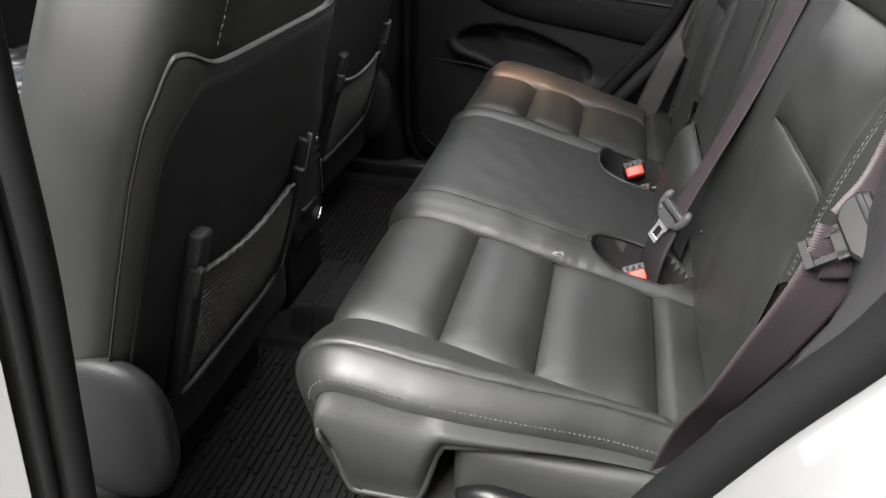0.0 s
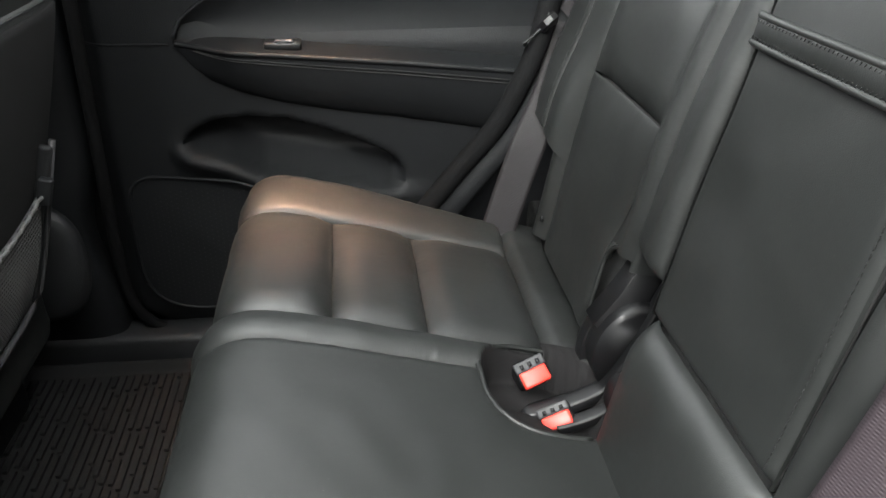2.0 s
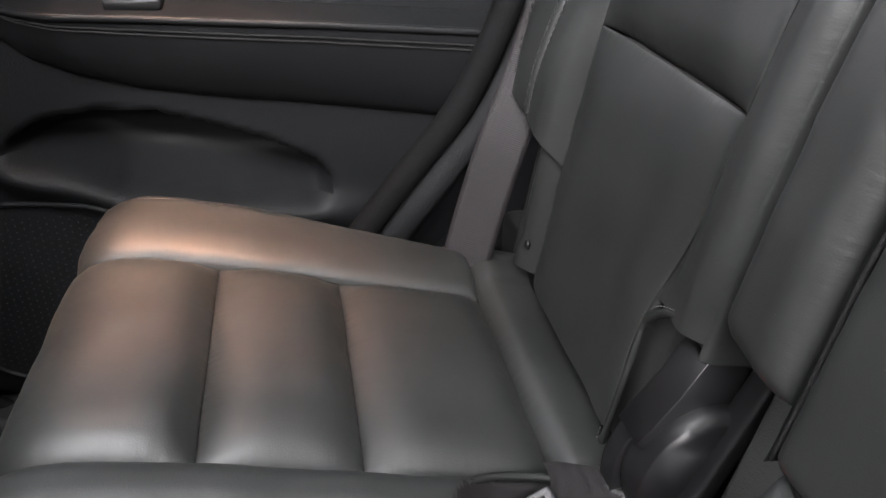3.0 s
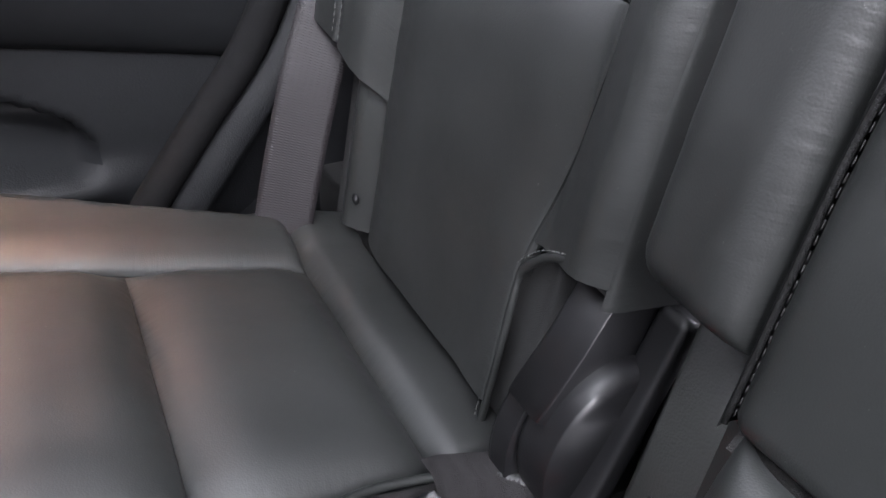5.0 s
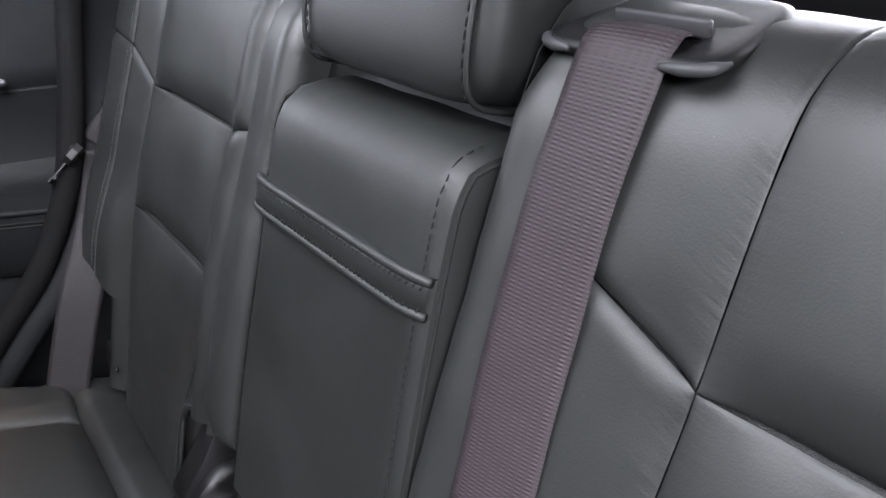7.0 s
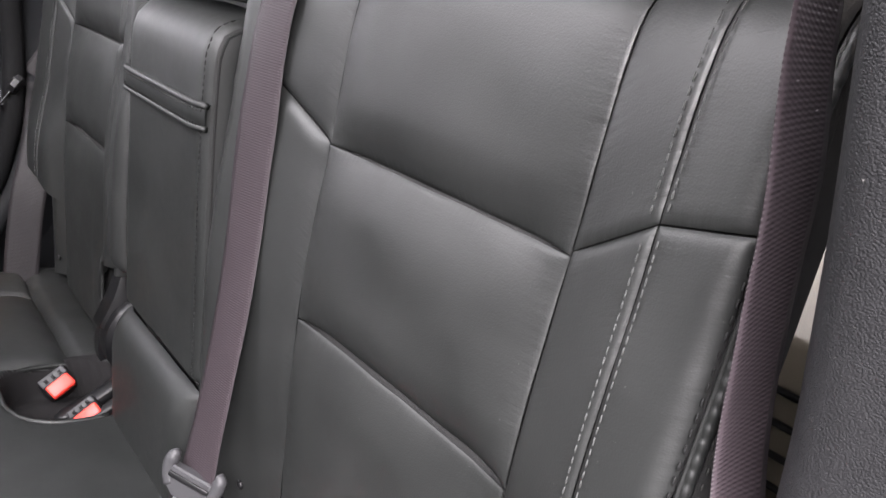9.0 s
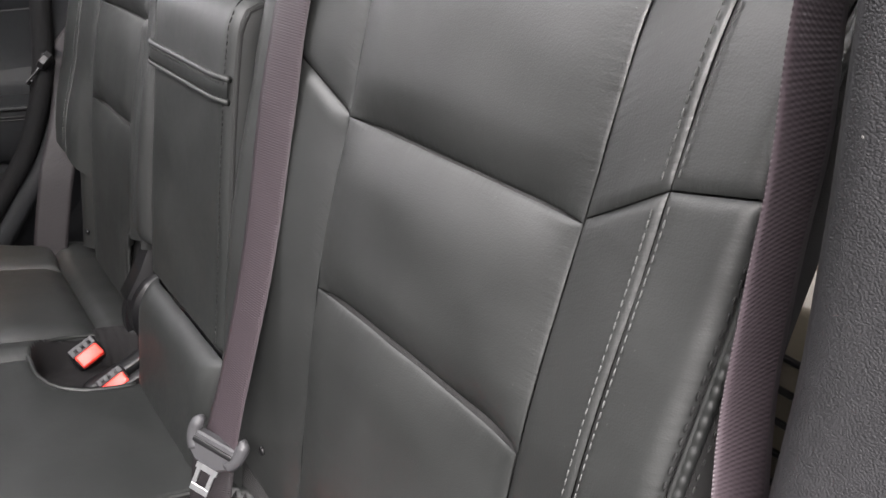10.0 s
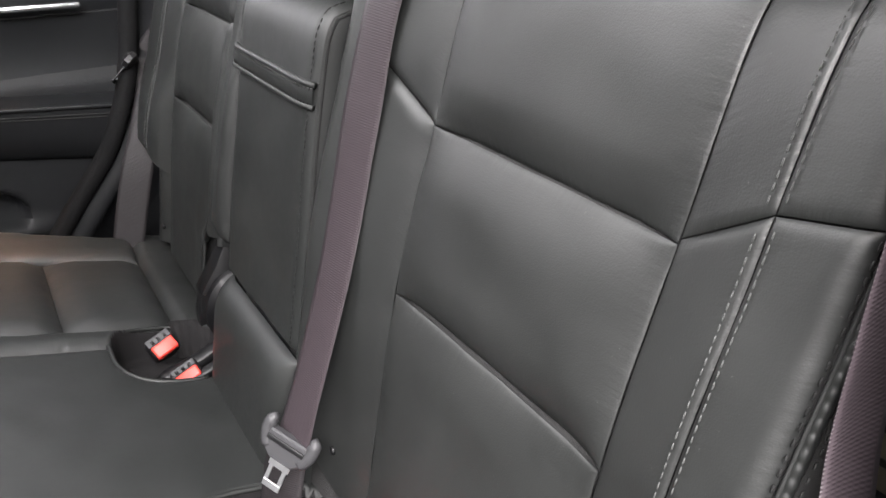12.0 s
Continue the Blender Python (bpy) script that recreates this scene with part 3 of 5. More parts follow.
        if nm == "lower_bolster":
            part("stitching", stitches(lambda s: SB(s, 0.5577, 0.0042), u0, u1, 0.0072, 0.0042, 0.0007), DARK_THREAD, back, "thick dark gathered stitching")
            part("stitching", stitches(lambda s: SB(s, 0.5622, 0.0030), u0 + 0.003, u1, 0.0072, 0.0036, 0.0006), THREAD, back, "grey gathered stitching")
            part("hem", tube([SB(u0, 0.465 + 0.09 * i / 20, 0.001) for i in range(21)], 0.0015, 8), LEATHER, back)
            part("hem", tube([SB(u0 - 0.001, 0.558 + 0.010 * i / 10, 0.0) for i in range(11)], 0.0015, 8), LEATHER, back)
    cut_v = 0.152 if side < 0 else lo
    if side < 0:
        part("inner_strip", pad(S, strip_low, BTOP, lo, cut_v, 0.006, (0.012, 0.012, 0.018, 0.016), 0.005, (False, False, True, False), 0.009, 0.0010, 6.0, soft=0.8, groove=0.003), LEATHER, back)
    for nm, u0, u1, sw in (("lower_strip", strip_low, B2, (False, True)), ("upper_strip", B2, BTOP, (True, False))):
        part(nm, pad(ST, u0, u1, cut_v, a, 0.006, (0.012, 0.012, 0.018, 0.016), (0.000, -0.001, 0.005, -0.004), (*sw, side > 0, True), 0.009, 0.0010, u0 * 2 + 3, soft=1.0, groove=0.0018, depth=corner_fold if nm == "upper_strip" and side < 0 else None), LEATHER, back)

    part("lower_side", pad(S, B0, bl + 0.004, 0.462, 0.498 if side < 0 else 0.502, 0.004, 0.010, (0.004, 0.004, -0.002, 0.03), (False, False, True, True), 0.010, 0.0006, 2.5, depth=lambda u, v: 0.010), LEATHER, back)
    if side > 0:
        zs = [0.345 + 0.0145 * i for i in range(9)]
        lip = [SL(where(back_at, BACK_LEN, 1, z), a + 0.001, 0.001) for z in zs] + [Vector(q) for q in ((0.292, 0.246, 0.478), (0.291, 0.230, 0.491), (0.292, 0.210, 0.499), (0.297, 0.194, 0.502), (0.314, 0.194, 0.496))]
        seam = [SL(where(back_at, BACK_LEN, 1, 0.462 + 0.012 * i), a, -0.0005) for i in range(13)]
        part("seam_welt", tube(seam, lambda i: 0.0045 - 0.0002 * i, 10), LEATHER, back)
        ln, at = polyline(lip)
        part("hem", tube([at(ln * i / 60) for i in range(61)], 0.0026, 10), LEATHER, back)
        part("stitching", stitches(lambda q: at(q) + Vector((-0.0020, 0.0045, 0.002)), 0.01, ln - 0.01, 0.0045, 0.0030, 0.0005), THREAD, back, "fine grey stitching")

    def cheek(u, v, h):
        p, n = frame_at(back_at, BACK_LEN, u)
        k = across(rise, lo) - 0.004 - v
        return Vector((p[0] + n[0] * k, side * (lo - h), p[1] + n[1] * k))
    part("side_cheek", pad(cheek, strip_low, BTOP, 0.0, 0.075, 0.003, 0.012, 0.002, (False, False, True, False), 0.014), LEATHER, back)
    btn = bmesh.new()
    place = S(where(back_at, BACK_LEN, 1, 0.432), lo + 0.075, 0.006) if side < 0 else S(where(back_at, BACK_LEN, 1, 0.400), 0.480, -0.003)
    bmesh.ops.create_uvsphere(btn, u_segments=12, v_segments=8, radius=0.0046, matrix=Matrix.Translation(place) @ Matrix.Diagonal((0.6, 1, 1, 1)))
    part("button", btn, GLOSS_BLACK, back, "small black plastic button")
    return back


rear_wide = empty("rear_seat", "wide black leather rear seat with folded-up armrest, empty", "rear seat", "split rear seats")
rear_narrow = empty("rear_seat", "narrow black leather rear seat beside the closed door, empty", "rear seat", "split rear seats")
sewn_cushion(rear_wide, -1, "wide cushion with flat middle place", True)
sewn_cushion(rear_narrow, 1, "narrow cushion", False)
back_near = sewn_back(rear_wide, -1, "wide backrest", 0.1040)
sewn_back(rear_narrow, 1, "narrow backrest", 0.187)

# centre section with the folded armrest, part of the wide backrest
ARM_LEN, arm_at = polyline([(0.280, 0.487), (0.288, 0.506), (0.318, 0.690), (0.333, 0.770), (0.340, 0.792), (0.353, 0.802), (0.41, 0.806)])


def arm_surface(u, v, h):
    p, n = frame_at(arm_at, ARM_LEN, u)
    # the panel widens a little towards its lower end
    return Vector((p[0] + n[0] * h, v * (1 + (0.085 * sstep(0.71, 0.58, p[1]) if v > 0 else 0.0)), p[1] + n[1] * h))


armrest = part("armrest", pad(arm_surface, 0.008, ARM_LEN, -0.1015, 0.098, 0.009, (0.012, 0.012, 0.013, 0.012), (0.012, 0.012, -0.001, 0.008), (True, False, True, True), 0.010, 0.0011, 2.0, soft=0.7), LEATHER_FLAT, rear_wide, "folded-up black armrest panel with pull strap")
part("shell", grid(lambda u, v: arm_surface(u, v, -0.012), [ARM_LEN * i / 30 for i in range(31)], [-0.104 + 0.200 * i / 6 for i in range(7)])[0], CORE, armrest)
part("side_wall", grid(lambda u, k: arm_surface(u, -0.1013 - 0.0030 * math.sin(math.pi * k), 0.004 - 0.034 * k), [0.008 + (ARM_LEN - 0.008) * i / 40 for i in range(41)], [i / 6 for i in range(7)])[0], LEATHER_FLAT, armrest)
part("side_wall", grid(lambda u, k: arm_surface(u, 0.0978 + 0.0020 * math.sin(math.pi * k), 0.004 - 0.030 * k), [0.008 + (ARM_LEN - 0.008) * i / 40 for i in range(41)], [i / 6 for i in range(7)])[0], LEATHER_FLAT, armrest)
S_STRAP = where(arm_at, ARM_LEN, 1, 0.7375)


def strap_surface(u, v, h):
    return arm_surface(S_STRAP + u, v, h + 0.012 * (1 - 0.55 * min(1.0, abs(v / 0.1015)) ** 10))


part("pull_strap", pad(strap_surface, -0.011, 0.011, -0.101, 0.098, 0.0035, 0.004, 0.003, (True, True, False, False), 0.008, 0.0003, 3.0), LEATHER_FLAT, armrest)
for du, r in ((-0.0096, 0.0027), (0.0092, 0.0030)):
    part("welt", tube([strap_surface(du, -0.101 + 0.199 * i / 24, 0.0018) for i in range(25)], r, 10), LEATHER_FLAT, armrest)
for du, r in ((0.0057, 0.0006), (-0.0064, 0.0004)):
    bm = bmesh.new()
    for i in range(44):
        v = -0.098 + 0.194 * i / 43
        tube([strap_surface(du + 0.0010, v, 0.0036), strap_surface(du - 0.0012, v + 0.0012, 0.0033)], r, 5, bm)
    part("stitching", bm, DARK_THREAD, armrest, "short slanting dark stitches")
part("stitching", stitches(lambda s: arm_surface(s, -0.0942, 0.0092), 0.02, ARM_LEN - 0.05, 0.0055, 0.0038, 0.0006), DARK_THREAD, armrest, "dark gathered stitching")
# dark cords along both edges draw the shade of the gaps beside the armrest
part("piping", tube([arm_surface(0.01 + (ARM_LEN - 0.02) * i / 40, -0.1018, 0.0005) for i in range(41)], 0.0014, 8), DARK_THREAD, armrest)
part("piping", tube([arm_surface(0.01 + (ARM_LEN - 0.02) * i / 40, 0.0978, 0.0005) for i in range(41)], 0.0016, 8), DARK_THREAD, armrest)
part("stitching", stitches(lambda s: arm_surface(s, 0.0915, 0.0084), 0.02, ARM_LEN - 0.05, 0.0055, 0.0036, 0.0003), DARK_THREAD, armrest, "dark gathered stitching")

CENTRE_BACK = [(0.0, 0.012), (0.2, 0.012)]
CS = back_surface(1, [(0.0, 0.042), (0.2, 0.042)])
part("centre_lower_pad", pad(CS, B0 - 0.02, where(back_at, BACK_LEN, 1, 0.488), -0.116, 0.100, 0.012, (0.03, 0.034, 0.03, 0.03), (0.012, 0.012, 0.012, 0.03), (False, True, True, True), 0.012, 0.001, 9.0), LEATHER_FLAT, back_near)
BOLT = back_surface(1, [(0.0, 0.030), (0.108, 0.030), (0.178, 0.018)])
part("centre_bolster", pad(BOLT, where(back_at, BACK_LEN, 1, 0.515), BTOP, 0.109, 0.173, 0.013, 0.018, 0.008, (True, False, True, True), 0.010, 0.0012, 11.0), LEATHER, back_near)
bm, rows = grid(lambda u, v: back_surface(1, CENTRE_BACK)(u, v, -0.012), [B0 - 0.03 + (BACK_LEN - B0) * i / 40 for i in range(41)], [-0.12, -0.06, 0.0, 0.06, 0.118])
part("centre_core", bm, LEATHER_FLAT, back_near)


def rounded_cushion(name, m, sx, sy, sz, n, mat, thing=None, label="", power=3.2, crease=0.001):
    """A stuffed block: a superellipsoid of half sizes sx, sy, sz."""
    bm = bmesh.new()
    sg = lambda a, p: math.copysign(abs(a) ** p, a)
    e = 2 / power
    rows = []
    for i in range(n + 1):
        la = -math.pi / 2 + math.pi * i / n
        ring = []
        for k in range(2 * n):
            lo_ = 2 * math.pi * k / (2 * n)
            c = Vector((sx * sg(math.cos(la), e) * sg(math.cos(lo_), e), sy * sg(math.cos(la), e) * sg(math.sin(lo_), e), sz * sg(math.sin(la), e)))
            c += c.normalized() * noise.noise(c * 18) * crease
            ring.append(bm.verts.new(m @ c))
        rows.append(ring)
    for i in range(n):
        for k in range(2 * n):
            bm.faces.new((rows[i][k], rows[i][(k + 1) % (2 * n)], rows[i + 1][(k + 1) % (2 * n)], rows[i + 1][k]))
    bmesh.ops.remove_doubles(bm, verts=bm.verts[:], dist=0.0002)
    return part(name, bm, mat, thing, label)


def headrest(label, m, sx, sy, sz):
    thing = empty("headrest", label, "headrest", "rear headrests")
    rounded_cushion("pad", m, sx, sy, sz, 36, LEATHER, thing, power=7.0)
    for s in (-1, 1):
        seam = [m @ Vector((sx * 0.99 * math.copysign(abs(math.cos(a)) ** 0.29, math.cos(a)), s * sy * 0.86, sz * 1.0 * math.copysign(abs(math.sin(a)) ** 0.29, math.sin(a)))) for a in (2 * math.pi * i / 60 for i in range(60))]
        part("piping", tube(seam, 0.0016, 6, closed=True), LEATHER, thing)
        ln, at = polyline(seam)
        part("stitching", stitches(lambda q: at(q) + Vector((0, -0.004 * s, 0)), 0.0, ln, 0.0065, 0.0045, 0.0008), DARK_THREAD, thing, "dark gathered stitching")
        part("post", tube([m @ Vector((0.02, s * sy * 0.5, -sz * 0.8)), m @ Vector((0.05, s * sy * 0.5, -sz - 0.06))], 0.006, 10), STEEL, thing, "round steel post")
    return thing


headrest("low black leather centre headrest above the armrest", pose(0.410, -0.003, 0.920, 0, 9, 0), 0.052, 0.097, 0.100)
headrest("black leather headrest on the wide backrest", pose(0.490, -0.385, 0.957, 0, 12, 0), 0.060, 0.142, 0.088)
headrest("black leather headrest on the narrow backrest", pose(0.515, 0.36, 1.0, 0, 10, 0), 0.055, 0.125, 0.09)

# ---- belts and buckles ----
belt_c = empty("centre_seat_belt", "mauve-grey centre seat belt hanging in front of the wide backrest", "seat belt")
ribbon([(0.4055, -0.155, 0.862), (0.4005, -0.155, 0.8712), (0.392, -0.155, 0.8738), (0.379, -0.156, 0.8695), (0.3655, -0.156, 0.838), (0.353, -0.155, 0.800), (0.339, -0.156, 0.748), (0.329, -0.157, 0.710), (0.316, -0.160, 0.660), (0.298, -0.164, 0.60), (0.271, -0.167, 0.52), (0.248, -0.169, 0.455)],
       [(-0.1, 1, 0.0), (-0.1, 1, 0.0), (-0.1, 1, 0.0), (-0.15, 1, 0.0), (-0.22, 1, 0.0), (-0.2, 1, 0.0), (-0.18, 1, 0), (-0.15, 1, 0), (-0.12, 1, 0), (-0.1, 1, 0), (-0.1, 1, 0), (-0.2, 1, 0)], 0.046, 0.0014, "webbing", BELT, belt_c)
# lower end is the same belt; its shade is in the colour
ribbon([(0.246, -0.166, 0.455), (0.236, -0.170, 0.425), (0.226, -0.178, 0.39), (0.222, -0.184, 0.335)], [(-0.7, 1, 0), (-0.7, 1, 0), (-0.7, 1, 0), (-0.7, 1, 0)], 0.042, 0.0020, "lower_webbing", BELT_SHADED, belt_c, "folded end of the webbing, shade put into its colour")


def tongue(m, parent, guide_mat=GREY_PLASTIC, plate=STEEL, ears=False):
    """Slotted steel tongue in a grey plastic guide."""
    bm = bmesh.new()
    prof = [(-0.034, 0.006), (-0.030, 0.016), (0.030, 0.016), (0.034, 0.006), (0.031, -0.008), (0.018, -0.016), (-0.018, -0.016), (-0.031, -0.008)]
    rings = [[bm.verts.new(m @ Vector((x * k, y * k, z))) for x, y in prof] for z, k in ((-0.0065, 0.88), (-0.0045, 1.0), (0.0045, 1.0), (0.0065, 0.88))]
    for a, b in zip(rings, rings[1:]):
        for k in range(len(prof)):
            bm.faces.new((a[k], a[(k + 1) % len(prof)], b[(k + 1) % len(prof)], b[k]))
    bm.faces.new(rings[0][::-1])
    bm.faces.new(rings[-1])
    guide = part("tongue_guide", bm, guide_mat, parent, "moulded plastic belt guide", smooth=False)
    for sgn in (-1, 1) if ears else ():
        ear = [m @ Vector((sgn * x, y, 0.001)) for x, y in ((0.026, -0.006), (0.033, 0.004), (0.0355, 0.014), (0.034, 0.024), (0.030, 0.029))]
        ln, at = polyline(ear)
        part("ear", tube([at(ln * i / 14) for i in range(15)], lambda i: 0.0062 * min(1.0, 0.5 + (14 - i) / 6), 10), guide_mat, guide)
    bm = bmesh.new()
    box(bm, (-0.029, 0.004, 0.006), (0.029, 0.010, 0.0085), m, 0.001)
    part("slot_bar", bm, GLOSS_BLACK, guide)
    bm = bmesh.new()
    for lo, hi in (((-0.0135, -0.044, -0.0012), (-0.0075, -0.014, 0.0012)), ((0.0075, -0.044, -0.0012), (0.0135, -0.014, 0.0012)),
                   ((-0.0135, -0.052, -0.0012), (0.0135, -0.044, 0.0012)), ((-0.016, -0.026, -0.0012), (0.016, -0.012, 0.0012))):
        box(bm, lo, hi, m, 0.0005, 1)
    part("steel_tongue", bm, plate, guide, "slotted bright steel tongue", smooth=False)


def facing(origin, along, normal):
    """A frame whose -y runs along, and whose z is the normal."""
    y = -Vector(along).normalized()
    z = Vector(normal)
    z = (z - z.dot(y) * y).normalized()
    x = y.cross(z)
    return Matrix.Translation(origin) @ Matrix((x, y, z)).transposed().to_4x4()


tongue(facing((0.240, -0.172, 0.450), (-0.42, 0.02, -0.8), (-0.75, -0.55, 0.35)) @ Matrix.Diagonal((0.68, 0.80, 0.9, 1)), belt_c, GREY_PLASTIC, STEEL, True)

guide = empty("belt_guide_plate", "black plastic belt outlet plate on top of the wide backrest", "belt guide")
gm = Matrix.Translation((0.377, -0.154, 0.8635)) @ pose(0, 0, 0, 0, -15, 0)


def outline(a, grow=0.0):
    """Rounded plan of the outlet plate, from its lip backwards."""
    ca, sa_ = math.cos(a), math.sin(a)
    x, y = math.copysign(abs(ca) ** 0.4, ca), math.copysign(abs(sa_) ** 0.4, sa_)
    return Vector((0.040 + (0.041 + grow) * x, 0.003 + (0.046 + grow - 0.006 * x) * y, 0))


ring = [2 * math.pi * i / 64 for i in range(64)]
bm, rows = grid(lambda k, a: gm @ (outline(a, (-0.010, -0.004, 0.0, 0.0, -0.001)[k]) + Vector((0, 0, (0.002, 0.002, 0.0005, -0.0025, -0.004)[k]))), range(5), ring, wrap=True)
bm.faces.new(rows[0])
part("plate", bm, GLOSS_BLACK, guide)
bm = bmesh.new()
box(bm, (0.026, -0.026, 0.001), (0.0295, 0.026, 0.0095), gm, 0.0016, 2)
part("slot_edge", bm, GREY_PLASTIC, guide)
for sgn in (-1, 1):
    arc = [math.pi + sgn * (0.17 + 1.05 * i / 20) for i in range(21)]
    part("lip", tube([gm @ (outline(q) + Vector((-0.0005, 0, -0.0008))) for q in arc], lambda i: 0.0030 * min(1.0, 0.55 + i / 8, 0.35 + (20 - i) / 9), 8), GREY_PLASTIC, guide)


def bar(points, half, thick):
    """A moulded flat bar along points: half its width across the car, thick across its path."""
    ln, at = polyline(points)
    section = [(math.copysign(abs(math.cos(q)) ** 0.45, math.cos(q)), math.copysign(abs(math.sin(q)) ** 0.45, math.sin(q))) for q in (2 * math.pi * i / 24 for i in range(24))]

    def sweep(k, i):
        p, d = at(ln * k), at(min(ln * k + 0.003, ln)) - at(max(ln * k - 0.003, 0.0))
        nrm = Vector((-d[2], 0, d[0])).normalized()
        return p + Vector((0, half * section[i][0], 0)) + nrm * (thick * section[i][1])
    bm, rows = grid(sweep, [i / 40 for i in range(41)], range(24), wrap=True)
    bm.faces.new(rows[0][::-1])
    bm.faces.new(rows[-1])
    return bm


def slab(outline_xz, y0, y1, bevel=0.002, seg=3):
    """A plate cut to an outline in x and z, from y0 to y1, with rounded edges."""
    bm = bmesh.new()
    rows = [[bm.verts.new((x, y, z)) for x, z in outline_xz] for y in (y0, y1)]
    n = len(outline_xz)
    for k in range(n):
        bm.faces.new((rows[0][k], rows[0][(k + 1) % n], rows[1][(k + 1) % n], rows[1][k]))
    caps = [bm.faces.new(rows[0][::-1]), bm.faces.new(rows[1])]
    bmesh.ops.bevel(bm, geom=list({e for f in caps for e in f.edges}), offset=bevel, segments=seg, affect="EDGES", profile=0.5)
    return bm


def oval(cx, cz, rx, rz, n=40):
    return [(cx + rx * math.cos(2 * math.pi * i / n), cz + rz * math.sin(2 * math.pi * i / n)) for i in range(n)]


def buckle(name, label, m, size=(0.030, 0.018, 0.05)):
    """A belt buckle: black housing, grey mouth and red button; the mouth faces +z of m."""
    thing = empty(name, label, "seat belt buckle", "rear belt buckles")
    w, d, h = size
    bm = bmesh.new()
    box(bm, (-w / 2, -d / 2, -h), (w / 2, d / 2, 0), m, 0.004, 3)
    part("housing", bm, GLOSS_BLACK, thing)
    bm = bmesh.new()
    box(bm, (-w * 0.47, d * 0.05, -0.004), (w * 0.47, d * 0.5, 0.0035), m, 0.002, 2)
    part("mouth", bm, GREY_PLASTIC, thing, "worn grey plastic mouth", smooth=False)
    bm = bmesh.new()
    box(bm, (-w * 0.42, -d * 0.62, -0.007), (w * 0.42, d * 0.06, 0.004), m, 0.0025, 3)
    part("button", bm, RED, thing, "red plastic release button")
    for s in (-0.5, 0, 0.5):
        bm = bmesh.new()
        box(bm, (s * w * 0.5 - 0.002, d * 0.14, 0.003), (s * w * 0.5 + 0.002, d * 0.34, 0.0042), m)
        part("slot", bm, GLOSS_BLACK, thing)
    return thing


buckle("belt_buckle", "black seat belt buckle with red button in the wide cushion's well", facing((0.206, -0.184, 0.366), (0.35, -0.75, -0.55), (-0.15, -0.55, 0.8)), (0.032, 0.022, 0.05))
buckle("belt_buckle", "black seat belt buckle with red button and worn grey mouth", facing((0.205, 0.196, 0.366), (0.35, -0.75, -0.55), (-0.15, -0.55, 0.8)), (0.036, 0.026, 0.06))
buckle("belt_buckle", "black seat belt buckle lying low beside its twin", facing((0.221, 0.153, 0.341), (0.30, -0.7, -0.65), (-0.35, -0.5, 0.75)), (0.036, 0.022, 0.05))
drape_line = [(0.236, 0.368), (0.226, 0.365), (0.217, 0.352), (0.208, 0.334), (0.203, 0.312)]


def drape(x, k):
    y, z = drape_line[k]
    fold = 0.0010 * math.sin(x * 620 + k) * min(1.0, k / 2)
    return Vector((x, y - fold - 0.005 * min(1, k) - 0.75 * max(0.0, x - 0.233) * (0.35 if k == 0 else 1.0), z + 0.004 * min(1, k) - 0.12 * (x - 0.25) + fold))


# leather gathers, given the well's dark cloth material for their shadowed look
part("gathered_leather", grid(drape, [0.222 + 0.0016 * i for i in range(40)], range(5))[0], WELL_CLOTH, rear_narrow, "gathered black leather beside the buckle well")
strap = empty("buckle_strap", "black buckle stalk reaching from the seat crease", "belt strap")
part("stalk", bar([(0.334, 0.178, 0.478), (0.314, 0.177, 0.428), (0.298, 0.175, 0.392), (0.277, 0.172, 0.358), (0.252, 0.169, 0.346), (0.224, 0.168, 0.338), (0.191, 0.168, 0.330)], 0.0105, 0.007), GLOSS_BLACK, strap)
part("stalk", bar([(0.300, 0.150, 0.372), (0.276, 0.148, 0.350), (0.252, 0.147, 0.338), (0.222, 0.146, 0.330)], 0.008, 0.006), GLOSS_BLACK, strap)


